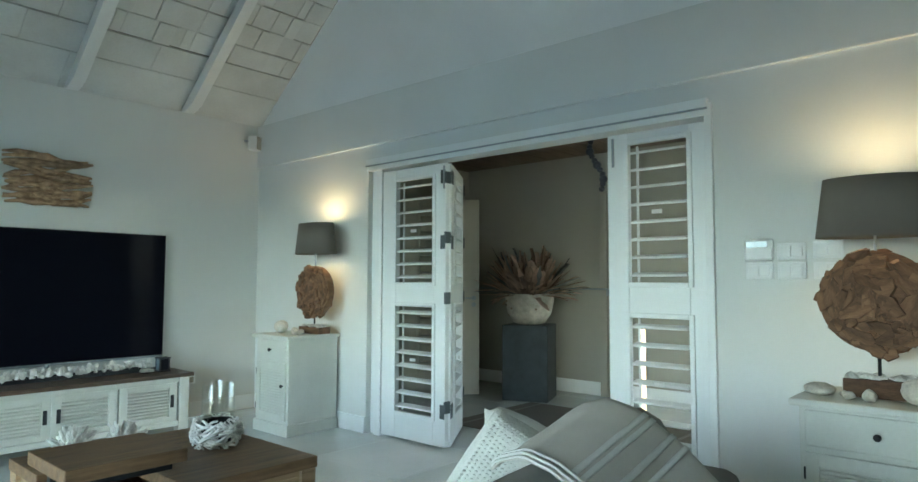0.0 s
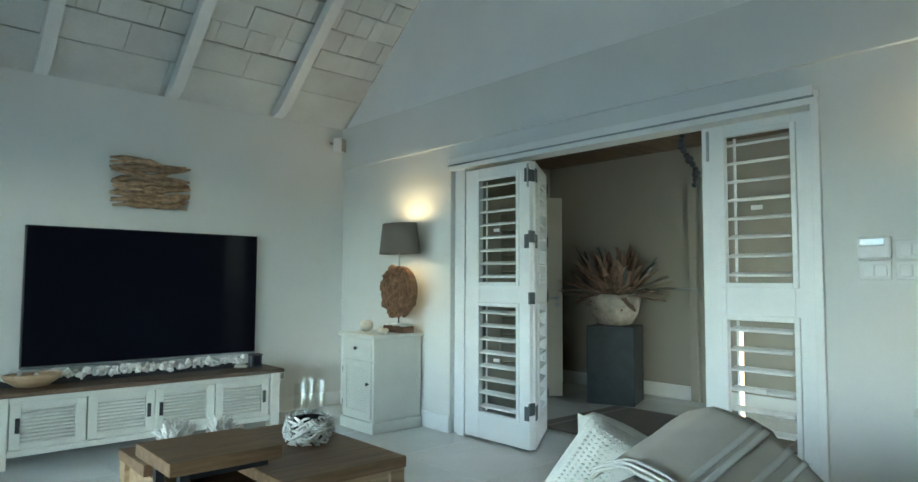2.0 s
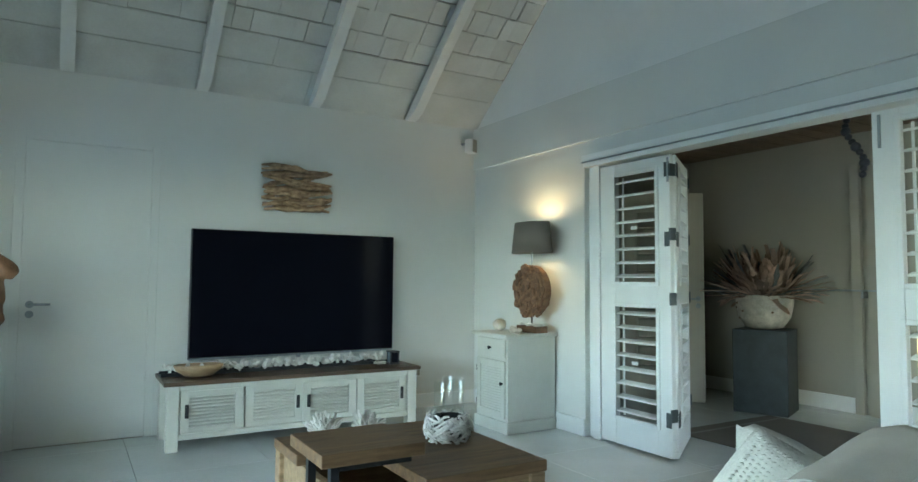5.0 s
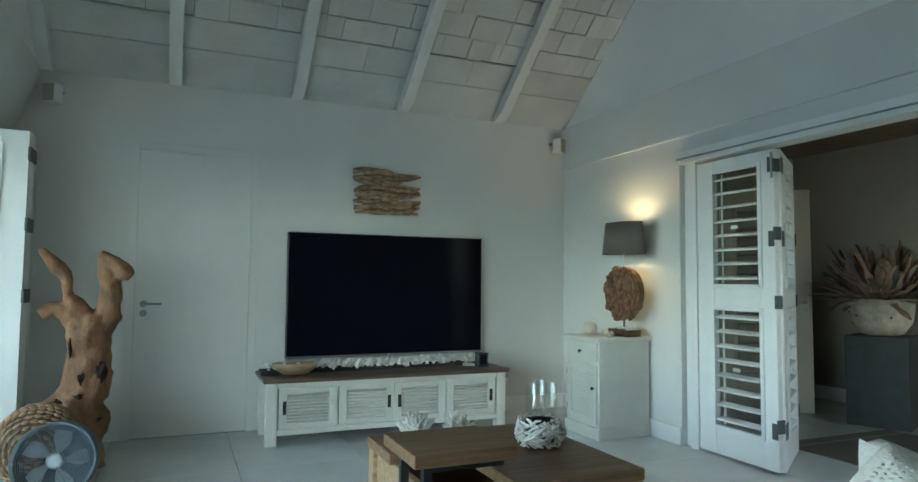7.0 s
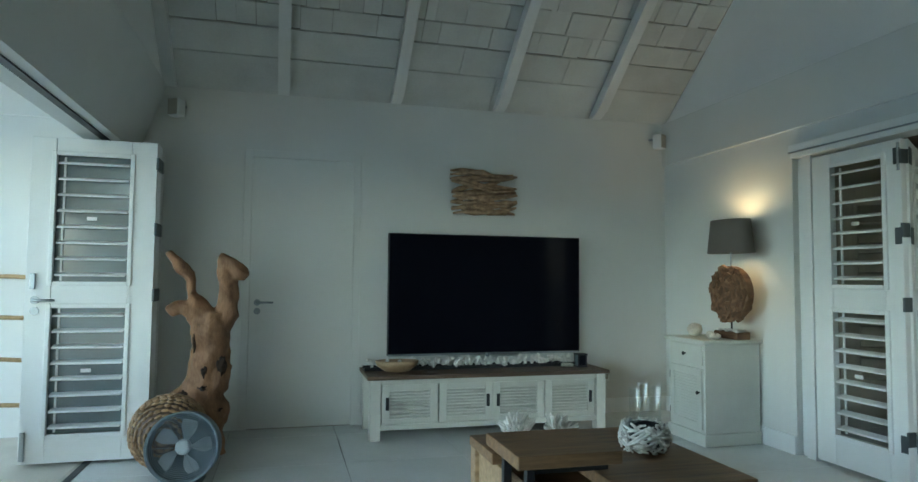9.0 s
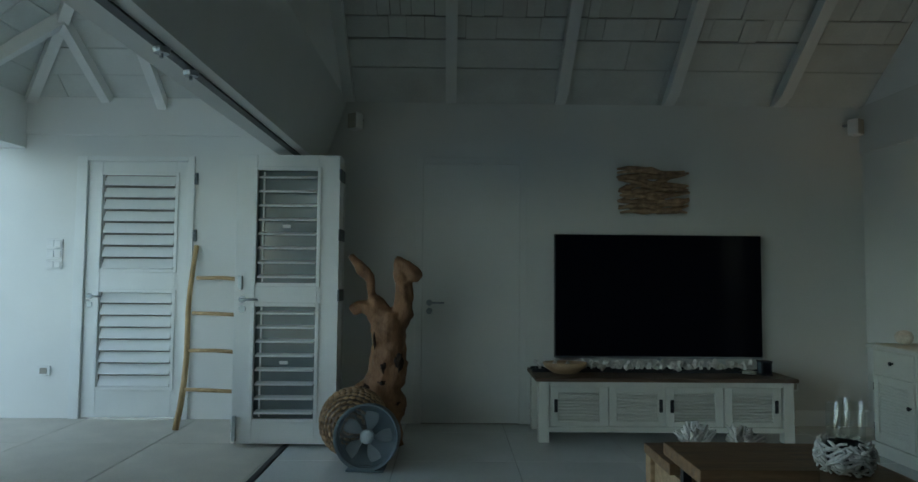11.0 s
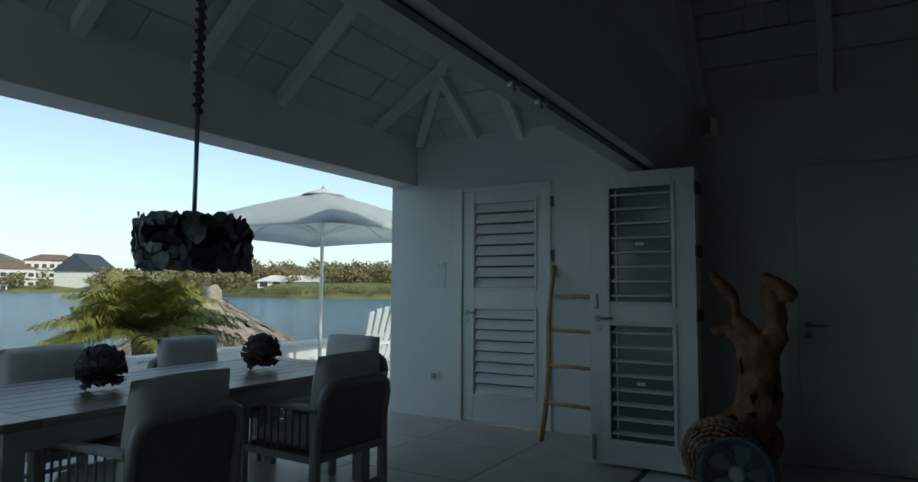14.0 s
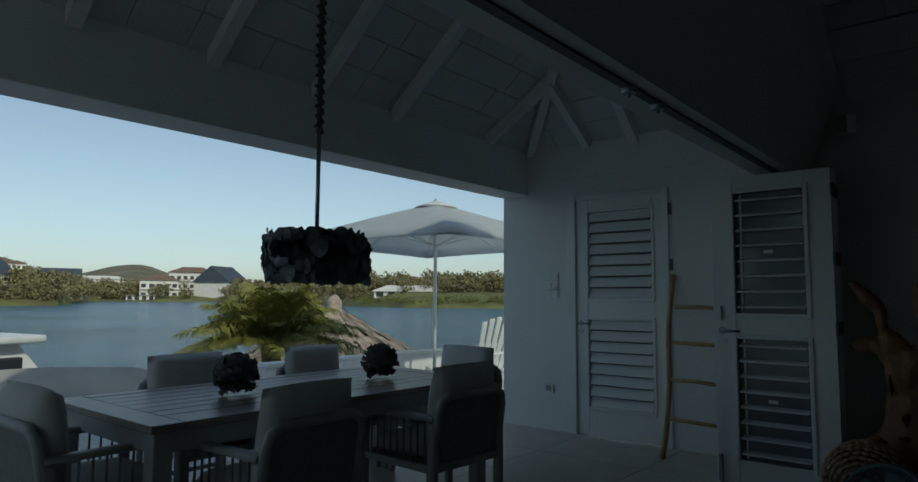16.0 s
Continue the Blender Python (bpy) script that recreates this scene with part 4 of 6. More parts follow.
# switches on the shutter wall
th = thing("thermostat", "small white thermostat with a grey display on the wall", "thermostat", pose(XB - 0.002, 2.18, 1.365, 0, 0, -90))
part("housing", box(NB(), -0.07, 0.07, -0.024, 0, -0.055, 0.055, 0.012), M_WHITE, th)
part("display", box(NB(), -0.055, 0.045, -0.027, -0.022, 0.012, 0.044, 0.002), M_STEEL, th, "grey display")
for (y, z) in ((2.03, 1.355), (1.87, 1.36), (2.18, 1.26), (2.03, 1.26), (1.87, 1.26)):
    sw = thing("light_switch", "white rocker light switch plate on the wall", "switch", pose(XB - 0.002, y, z, 0, 0, -90), "light switches")
    part("plate", box(NB(), -0.065, 0.065, -0.009, 0, -0.042, 0.042, 0.004), M_WHITE, sw)
    for x in (-0.05, 0.002):
        part("rocker", box(NB(), x, x + 0.048, -0.014, -0.008, -0.028, 0.028, 0.004), M_WHITE, sw)

# ---- coffee table and what stands on it ----
table = thing("coffee_table", "square warm teak coffee table with a raised lift-up leaf", "table", pose(1.91, 3.815, 0))
part("top", box(NB(), -0.12, 0.425, -0.44, 0.44, 0.445, 0.49, 0.004), M_TEAK, table)
part("top_back", box(NB(), -0.425, -0.123, 0.10, 0.44, 0.445, 0.49, 0.004), M_TEAK, table)
bm = NB()
for q in ((-0.40, -0.37, -0.42, 0.42), (0.37, 0.40, -0.42, 0.42), (-0.37, 0.37, -0.42, -0.39), (-0.37, 0.37, 0.39, 0.42)):
    box(bm, *q, 0.06, 0.443, 0.003)
box(bm, -0.37, 0.37, -0.39, 0.39, 0.06, 0.09)
part("body", bm, M_TEAK_LIGHT, table, "lighter teak sides")
for x in (-0.42, 0.35):
    for y in (-0.435, 0.365):
        part("leg", box(NB(), x, x + 0.07, y, y + 0.07, 0, 0.443, 0.004), M_TEAK_LIGHT, table)
for z in (0.13, 0.28):
    part("drawer_front", box(NB(), -0.34, 0.34, -0.425, -0.415, z, z + 0.14, 0.003), M_TEAK_LIGHT, table)
lift = part("lift_leaf", box(NB(), -0.505, -0.12, -0.43, -0.07, 0.575, 0.62, 0.004), M_TEAK, table, "raised teak leaf")
for y in (-0.38, -0.14):
    bm = NB()
    box(bm, -0.455, -0.425, y, y + 0.03, 0.40, 0.575)
    box(bm, -0.424, -0.15, y, y + 0.03, 0.545, 0.575)
    part("lift_arm", bm, M_BLACK, lift, "black steel lift arm")

vase = thing("twig_candle_holder", "round white twig nest holder with glass tubes on the coffee table", "candle holder", pose(2.14, 3.83, 0.49))
rng = random.Random(21)
for i in range(190):
    a, z = rng.uniform(0, 6.283), rng.uniform(0.010, 0.112)
    r = 0.070 + 0.028 * math.sin(math.pi * z / 0.122)
    da, dz = rng.uniform(0.35, 0.8), rng.uniform(-0.06, 0.06)
    pts = []
    for k in range(4):
        f = k / 3 - 0.5
        pts.append(((r + 0.005 * (i % 3)) * math.cos(a + da * f), (r + 0.005 * (i % 3)) * math.sin(a + da * f), min(0.122, max(0.007, z + dz * f))))
    part("twig", tube(NB(), pts, [0.0045, 0.006, 0.006, 0.0045], 5), M_WHITEWOOD, vase, "", True)
part("liner", lathe(NB(), [(0.04, 0.004), (0.058, 0.01), (0.068, 0.09), (0.064, 0.112), (0.058, 0.108), (0.045, 0.03)], 24), M_BLACK, vase, "dark inner bowl", True)
for x, y, h in ((-0.042, 0.005, 0.262), (0.018, 0.04, 0.275), (0.044, -0.012, 0.268)):
    g = part("glass_tube", lathe(NB(), [(0.026, 0.03), (0.026, h - 0.004), (0.0275, h)], 20, (x, y, 0), False), M_GLASS, vase, "clear glass tube", True)
    g.visible_shadow = False
for x, y, s in ((1.69, 4.19, 1.05), (1.895, 4.18, 0.9)):
    c = thing("coral_branch", "bleached white branching coral on the coffee table", "coral", pose(x, y, 0.49), "table corals")
    bm = NB()
    for i in range(70):
        a, u = rng.uniform(0, 6.283), rng.uniform(0.25, 1.0)
        d = Vector((math.cos(a) * math.sqrt(1 - u * u), math.sin(a) * math.sqrt(1 - u * u) * 0.7, u))
        n0 = Vector((rng.uniform(-0.03, 0.03), rng.uniform(-0.02, 0.02), 0.012))
        tube(bm, [n0, n0 + d * 0.035 * s, n0 + d * rng.uniform(0.055, 0.09) * s + Vector((rng.uniform(-0.015, 0.015), rng.uniform(-0.015, 0.015), 0.008))], [0.009 * s, 0.008 * s, 0.005 * s], 5)
    tagged(part("coral_growth", bm, M_CORAL, c, "", True), kind="stuff")

# ---- sofa ----
sofa = thing("sofa", "grey fabric sofa with loose back cushions and a throw", "sofa")
part("back_frame", box(NB(), 0.98, 2.68, 1.80, 1.97, 0.06, 0.66, 0.05, None, 4), M_FABRIC, sofa, "", True)
part("arm", box(NB(), 2.68, 2.86, 1.84, 2.78, 0.06, 0.595, 0.06, None, 4), M_FABRIC, sofa, "", True)
part("arm", box(NB(), 0.82, 0.98, 1.84, 2.78, 0.06, 0.595, 0.06, None, 4), M_FABRIC, sofa, "", True)
part("base", box(NB(), 0.98, 2.68, 1.97, 2.76, 0.06, 0.30, 0.02), M_FABRIC, sofa)
for x in (1.405, 2.255):
    part("seat_cushion", cushion(NB(), 0.84, 0.74, 0.16, pose(x, 2.40, 0.38), 0.25), M_FABRIC, sofa, "", True)
for x, y, w, h, z, roll, seed in ((1.22, 2.05, 0.50, 0.40, 0.500, 4, 1.0), (1.56, 2.02, 0.36, 0.44, 0.525, 6, 4.0), (1.86, 2.03, 0.50, 0.47, 0.528, -4, 7.0), (2.44, 2.06, 0.40, 0.48, 0.570, -2, 9.0)):
    part("back_cushion", cushion(NB(), w, h, 0.22, pose(x, y, z, 0, roll, 0) @ pose(0, 0, 0, 80, 0, 0), 0.35, 12, seed), M_FABRIC, sofa, "", True)
for x in (0.90, 2.78):
    for y in (1.90, 2.70):
        part("foot", tube(NB(), [(x, y, 0), (x, y, 0.06)], 0.022, 10), M_BLACK, sofa)

DRAPE = ((1.775, 0.36), (1.765, 0.50), (1.77, 0.62), (1.80, 0.70), (1.86, 0.775), (1.93, 0.835), (2.01, 0.878), (2.09, 0.893), (2.16, 0.872), (2.215, 0.80), (2.24, 0.69), (2.25, 0.58))


def drape(u, x, lift=0.0):
    """A point of the cloth that lies over the sofa back: u runs from its outer hem over the top."""
    i = min(len(DRAPE) - 2, int(u))
    (y0, z0), (y1, z1) = DRAPE[i], DRAPE[i + 1]
    f = u - i
    d = Vector((y1 - y0, z1 - z0)).normalized()
    f = f * f * (3 - 2 * f) * 0.3 + f * 0.7
    w = 0.006 * noise.noise(Vector((x * 7, u * 0.7, 2))) + (0.008 * math.sin(x * 34 + u) if u < 4 else 0)
    rise = 0.045 * (x - 2.16) / 0.22 * min(1.0, max(0.0, u - 2))
    return Vector((x + 0.055 * max(0, 5 - u) * 0.5, y0 + (y1 - y0) * f - d.y * (lift + w), z0 + (z1 - z0) * f + d.x * (lift + w) + rise - 0.085))


def cloth(name, u0, u1, x0, x1, lift, material, parent, label="", nu=44, nx=18, thick=0.005):
    bm = NB()
    g = [[bm.verts.new(drape(u0 + (u1 - u0) * i / nu, x0 + (x1 - x0) * j / nx, lift)) for j in range(nx + 1)] for i in range(nu + 1)]
    for i in range(nu):
        for j in range(nx):
            bm.faces.new((g[i][j], g[i][j + 1], g[i + 1][j + 1], g[i + 1][j]))
    bmesh.ops.recalc_face_normals(bm, faces=bm.faces[:])
    bmesh.ops.solidify(bm, geom=bm.faces[:], thickness=thick)
    return part(name, bm, material, parent, label, True)


throw = thing("throw_blanket", "beige cotton throw with white stripes over the sofa back", "blanket")
cloth("cloth", 0, 8.3, 1.97, 2.39, 0.012, M_THROW, throw)
for u in (4.15, 4.55, 5.25, 5.5):
    cloth("stripe", u, u + 0.16, 2.005, 2.388, 0.0155, M_STRIPE, throw, "woven white stripe", 3, 18, 0.002)
for k in range(5):
    cloth("folded_hem", 0, 8.2, 1.966 + 0.009 * k, 1.973 + 0.009 * k, 0.017 + 0.006 * (k % 2), M_STRIPE, throw, "white folded fringe hem", 44, 2, 0.005)
pillow = thing("knit_pillow", "white knitted square pillow standing on the sofa", "pillow")
m = pose(2.315, 2.36, 0.575, 0, 0, 38) @ pose(0, 0, 0, 0, 78, 0) @ pose(0, 0, 0, 0, 0, 32)
part("cover", cushion(NB(), 0.38, 0.38, 0.12, m, 0.5, 14), M_KNIT, pillow, "", True)
bm = NB()
for i in range(26):
    for j in range(26):
        u, v = -0.172 + 0.344 * i / 25, -0.172 + 0.344 * j / 25
        e = max(0, (1 - abs(u / 0.19) ** 5) * (1 - abs(v / 0.19) ** 5))
        h = 0.0575 * e ** 0.42 * (1 + 0.5 * (1 - (u / 0.19) ** 2) * (1 - (v / 0.19) ** 2))
        for s in (1, -1):
            blob(bm, m @ Vector((u, v, s * h)), (0.008 - 0.002 * (i % 2), 0.0055 + 0.002 * (j % 2), 0.0042), 1, 0.3, i + j, 3)
tagged(part("knit_stitches", bm, M_KNIT, pillow), kind="stuff")
pillow2 = thing("sofa_pillow", "soft pale pillow lying on the sofa seat", "pillow")
part("cover", cushion(NB(), 0.40, 0.34, 0.12, pose(2.60, 2.52, 0.585, 28, 40, 35), 0.4), M_KNIT, pillow2, "", True)

# ---- root sculpture, basket and fan ----
root = thing("root_sculpture", "tall reddish driftwood root sculpture with two upright limbs", "sculpture", pose(0.16, 6.12, 0))
bm = NB()


def limb(pts, radii, n=14, seed=0.0):
    start = len(bm.verts)
    P = [Vector(p) for p in pts]
    fine, rr = [], []
    for i in range(len(P) - 1):
        for k in range(5):
            f = k / 5
            a, b, c, d = P[max(i - 1, 0)], P[i], P[i + 1], P[min(i + 2, len(P) - 1)]
            fine.append(0.5 * ((2 * b) + (c - a) * f + (2 * a - 5 * b + 4 * c - d) * f * f + (3 * b - a - 3 * c + d) * f ** 3))
            rr.append(radii[i] * (1 - f) + radii[i + 1] * f)
    fine.append(P[-1])
    rr.append(radii[-1])
    tube(bm, fine, rr, n)
    bm.verts.ensure_lookup_table()
    for v in bm.verts[start:]:
        q = v.co * 9 + Vector((seed, 0, 0))
        v.co += Vector((noise.noise(q), noise.noise(q + Vector((7, 3, 1))), 0.4 * noise.noise(q + Vector((1, 9, 4))))) * 0.026
        v.co += Vector((noise.noise(q * 2.7), noise.noise(q * 2.7 + Vector((5, 5, 5))), 0)) * 0.014


limb([(0.0, 0.0, 0.0), (0.0, 0, 0.16), (0.0, 0, 0.30), (-0.06, 0, 0.42), (-0.035, 0, 0.50), (-0.01, 0, 0.62), (0.0, 0, 0.75), (-0.005, 0, 0.88), (0.0, 0, 0.97)], [0.10, 0.11, 0.12, 0.125, 0.12, 0.13, 0.12, 0.135, 0.09], 18, 1)
limb([(0.03, 0, 0.80), (0.08, -0.01, 0.92), (0.113, -0.02, 1.07), (0.10, -0.03, 1.20), (0.07, -0.035, 1.33)], [0.10, 0.082, 0.066, 0.066, 0.045], 14, 3)
limb([(0.05, -0.03, 1.345), (0.12, -0.05, 1.295), (0.19, -0.055, 1.235), (0.235, -0.055, 1.205)], [0.035, 0.056, 0.052, 0.034], 12, 5)
limb([(-0.04, 0, 0.92), (-0.075, -0.01, 1.01), (-0.125, -0.02, 1.085), (-0.135, -0.02, 1.18), (-0.20, -0.025, 1.27), (-0.275, -0.03, 1.375)], [0.09, 0.060, 0.036, 0.040, 0.045, 0.026], 12, 7)
limb([(-0.05, 0, 0.90), (-0.13, -0.01, 0.975), (-0.21, -0.02, 1.0), (-0.275, -0.02, 0.965)], [0.10, 0.062, 0.045, 0.036], 12, 9)
limb([(-0.02, 0, 0.42), (-0.13, -0.03, 0.42), (-0.25, -0.04, 0.36), (-0.32, -0.05, 0.15)], [0.11, 0.07, 0.05, 0.06], 12, 11)
limb([(0.03, 0, 0.40), (0.08, -0.01, 0.33), (0.10, 0, 0.26), (0.09, 0, 0.20)], [0.06, 0.05, 0.038, 0.02], 10, 13)
limb([(0.03, 0, 0.22), (0.065, -0.03, 0.12), (0.07, -0.03, 0.0)], [0.07, 0.042, 0.042], 10, 15)
limb([(0.03, 0, 0.62), (0.06, -0.03, 0.56), (0.05, -0.03, 0.48), (0.01, -0.02, 0.42)], [0.07, 0.085, 0.075, 0.05], 12, 17)
fuse = part("root", bm, M_ROOT, root, "", True).modifiers.new("fuse", "REMESH")
fuse.mode, fuse.voxel_size, fuse.use_smooth_shade = "VOXEL", 0.011, True
# near-black blobs on the surface, painting the shade of deep holes
for (x, z, a, b, y) in ((-0.095, 0.78, 0.010, 0.060, -0.080), (0.085, 0.615, 0.022, 0.050, -0.112), (-0.025, 0.575, 0.016, 0.036, -0.118), (-0.15, 0.415, 0.050, 0.026, -0.088), (-0.035, 0.465, 0.020, 0.014, -0.112), (0.07, 0.31, 0.018, 0.010, -0.070)):
    part("hollow", blob(NB(), (x, y, z), (a * 1.2, 0.024, b * 1.1), 3, 1.0, x * 40, 2.2), M_HOLLOW_SHADE, root, "dark blob painted as a shaded hole", True)

basket = thing("woven_basket", "round coarse woven rattan basket lying on its side", "basket", pose(-0.04, 5.80, 0.235))
bm = NB()
for ring in range(18):
    a = math.pi * (ring + 0.8) / 19
    r, h = 0.226 * math.sin(a), -0.226 * math.cos(a)
    count = max(6, int(r * 150))
    for k in range(count):
        t = 2 * math.pi * (k + 0.5 * (ring % 2)) / count
        start = len(bm.verts)
        blob(bm, (0, 0, 0), (0.012, 0.0165, 0.026), 1, 0.25, k + ring, 2)
        bm.verts.ensure_lookup_table()
        place = Matrix.Translation((r * math.cos(t), h, r * math.sin(t))) @ Matrix.Rotation(-t, 4, "Y") @ Matrix.Rotation(0.3, 4, "X")
        for v in bm.verts[start:]:
            v.co = place @ v.co
tagged(part("weave", bm, M_RATTAN, basket, "coarse knotted rattan weave", True), kind="stuff")
part("lining", blob(NB(), (0, 0, 0), (0.225, 0.225, 0.225), 3, 0.03), M_OAKTOP, basket, "", True)

fan = thing("floor_fan", "round blue-grey floor fan leaning in front of the basket", "fan", pose(0.085, 5.50, 0.0, 0, 0, -4))
FM = pose(0, 0, 0.205, 82, 0, 0)
bm = NB()
n = 40
prof = [(0.205, -0.10), (0.205, 0.02), (0.195, 0.03), (0.188, 0.02), (0.188, -0.09), (0.09, -0.098)]
lathe(bm, prof, n)
bmesh.ops.transform(bm, matrix=FM, verts=bm.verts[:])
part("drum", bm, M_FANDARK, fan, "dark blue drum", True)
for i in range(5):
    bm = NB()
    g = []
    for a in range(6):
        row = []
        for b in range(5):
            rr = 0.035 + 0.125 * a / 5
            wdt = 0.62 * math.sin(0.35 + 2.2 * a / 5) + 0.12
            an = (b / 4 - 0.5) * wdt + 0.12 * a / 5
            row.append(bm.verts.new(FM @ Vector((rr * math.cos(an + i * 1.2566), rr * math.sin(an + i * 1.2566), -0.02 + 0.03 * (b / 4 - 0.5)))))
        g.append(row)
    for a in range(5):
        for b in range(4):
            bm.faces.new((g[a][b], g[a + 1][b], g[a + 1][b + 1], g[a][b + 1]))
    bmesh.ops.solidify(bm, geom=bm.faces[:], thickness=0.003)
    part("blade", bm, M_FANBLUE, fan, "", True)
part("hub", lathe(NB(), [(0.045, -0.03), (0.045, 0.0), (0.03, 0.012), (0.004, 0.014)], 20), M_FANBLUE, fan, "", True, FM)
grille = part("grille", lathe(NB(), [(0.20, 0.028), (0.206, 0.034), (0.206, 0.04), (0.198, 0.036)], 40, (0, 0, 0), False), M_FANDARK, fan, "steel wire grille", True, FM)
for k in range(14):
    r = 0.05 + 0.0105 * k
    pts = [(r * math.cos(2 * math.pi * j / 28), r * math.sin(2 * math.pi * j / 28), 0.034) for j in range(29)]
    part("wire", tube(NB(), pts, 0.0015, 4, False), M_STEEL, grille)
for k in range(6):
    a = k * math.pi / 3
    part("wire", tube(NB(), [(0.03 * math.cos(a), 0.03 * math.sin(a), 0.035), (0.202 * math.cos(a), 0.202 * math.sin(a), 0.035)], 0.0016, 4), M_STEEL, grille)
part("foot", box(NB(), -0.12, 0.12, -0.06, 0.10, 0.0, 0.012, 0.004), M_FANDARK, fan)

# ---- hall ----
pl = thing("plinth", "tall dark slate plinth in the hall", "plinth", pose(6.32, 5.12, 0, 0, 0, 22))
part("block", box(NB(), -0.235, 0.235, -0.235, 0.235, 0, 0.763, 0.008), M_PLINTH, pl)
pot = thing("planter_bowl", "pitted cream stone bowl of dried leaves on the plinth", "planter", pose(6.32, 5.12, 0.763))
part("bowl", lathe(NB(), [(0.10, 0), (0.16, 0.015), (0.225, 0.11), (0.252, 0.24), (0.255, 0.315), (0.235, 0.32), (0.22, 0.25), (0.1, 0.2)], 36), M_BOWL, pot, "", True)
rng = random.Random(8)
for i in range(14):
    a, z = rng.uniform(0, 6.28), rng.uniform(0.08, 0.26)
    r = 0.21 + 0.045 * (z - 0.08) / 0.18
    part("pit", blob(NB(), (r * math.cos(a), r * math.sin(a), z), (0.014, 0.014, 0.012), 1, 0.2), M_CHIP, pot, "", True)


def dry_leaf(bm, base, d, length, width, droop):
    d = Vector(d).normalized()
    side = d.cross(Vector((0, 0, 1)))
    side = side.normalized() if side.length > 0.05 else Vector((1, 0, 0))
    rows = []
    for k in range(7):
        f = k / 6
        c = Vector(base) + d * length * f + Vector((0, 0, -droop * f * f)) + side * 0.05 * math.sin(f * 3.0 + length * 70) * f
        w = width * math.sin(math.pi * min(1, 0.10 + 0.80 * f)) ** 0.55 * (0.8 + 0.35 * math.sin(k * 2.3 + length * 90))
        up = side.cross(d) * w * 0.35
        rows.append([bm.verts.new(c - side * w + up), bm.verts.new(c), bm.verts.new(c + side * w + up)])
    for a, b in zip(rows, rows[1:]):
        for j in range(2):
            bm.faces.new((a[j], a[j + 1], b[j + 1], b[j]))
    bmesh.ops.solidify(bm, geom=bm.faces[:], thickness=0.002)
    return bm


for i in range(200):
    a, e = rng.uniform(0, 6.283), 0.05 + 1.45 * rng.random() ** 0.75
    dirv = (math.cos(a) * math.cos(e), math.sin(a) * math.cos(e), math.sin(e))
    blue = i % 9 == 0
    part("dried_leaf", dry_leaf(NB(), (0.13 * math.cos(a), 0.13 * math.sin(a), 0.28), dirv, rng.uniform(0.28, 0.56) + (0.08 if blue else 0), rng.uniform(0.022, 0.042), rng.uniform(0, 0.16) * (1.4 - e)),
         M_DRYBLUE if blue else M_DRY, pot, "", True)
shelf = thing("wall_rail", "slim dark rail shelf on the hall wall", "shelf", pose(6.93, 5.2, 1.13))
part("board", box(NB(), -0.10, 0.02, -0.85, 1.0, -0.008, 0.008, 0.002), M_STEEL, shelf)
for y in (-0.7, 0.8):
    part("bracket", box(NB(), -0.07, 0.02, y, y + 0.02, -0.07, -0.008, 0.002), M_STEEL, shelf)
ball = thing("wicker_ball", "small brown wicker ball on the hall floor", "ball", pose(5.72, 5.78, 0.0))
bm = NB()
for i in range(26):
    ax = Euler((rng.uniform(0, 6), rng.uniform(0, 6), rng.uniform(0, 6))).to_matrix()
    tube(bm, [ax @ Vector((0.075 * math.cos(j * 0.5236), 0.075 * math.sin(j * 0.5236), 0)) + Vector((0, 0, 0.08)) for j in range(13)], 0.005, 5, False)
part("weave", bm, M_RATTAN, ball, "", True)
beads = thing("bead_string", "string of dark blue beads hanging in the doorway", "bead string", pose(4.46, 3.28, 2.16))
pts = [(0.004 * math.sin(k * 1.7), 0.03 - 0.006 * k + 0.03 * math.sin(k * 0.55), -0.032 * k) for k in range(12)]
part("cord", tube(NB(), [(0, 0.03, 0.45)] + pts, 0.003, 5), M_CORD, beads)
for k, p in enumerate(pts):
    part("bead", blob(NB(), p, (0.02 + 0.008 * (k % 3 == 0),) * 3, 2, 0.05, k), M_BEAD, beads, "", True)
lantern = thing("floor_light", "slim warm glowing floor light behind the louvred door", "lamp", pose(4.62, 3.045, 0.0))
part("base", lathe(NB(), [(0.07, 0.0), (0.07, 0.014), (0.02, 0.022)], 20), M_BLACK, lantern, "", True)
part("stem", tube(NB(), [(0, 0, 0.02), (0, 0, 0.38)], 0.010, 8), M_BLACK, lantern)
part("glow_tube", tube(NB(), [(0, 0, 0.38), (0, 0, 0.90)], 0.017, 12), glow("warm_tube", (1.0, 0.70, 0.36), 0.22), lantern, "lit warm tube", True)
rug = thing("hall_rug", "plain beige-brown runner rug on the hall floor", "rug", pose(5.35, 4.2, 0.001))
part("woven_body", box(NB(), -0.5, 0.75, -1.1, 0.75, 0, 0.010, 0.003), M_SHADE, rug)
for k in range(2):
    part("band", box(NB(), -0.48, 0.73, -1.0 + 1.6 * k, -0.97 + 1.6 * k, 0.0105, 0.012), M_FABRIC, rug)

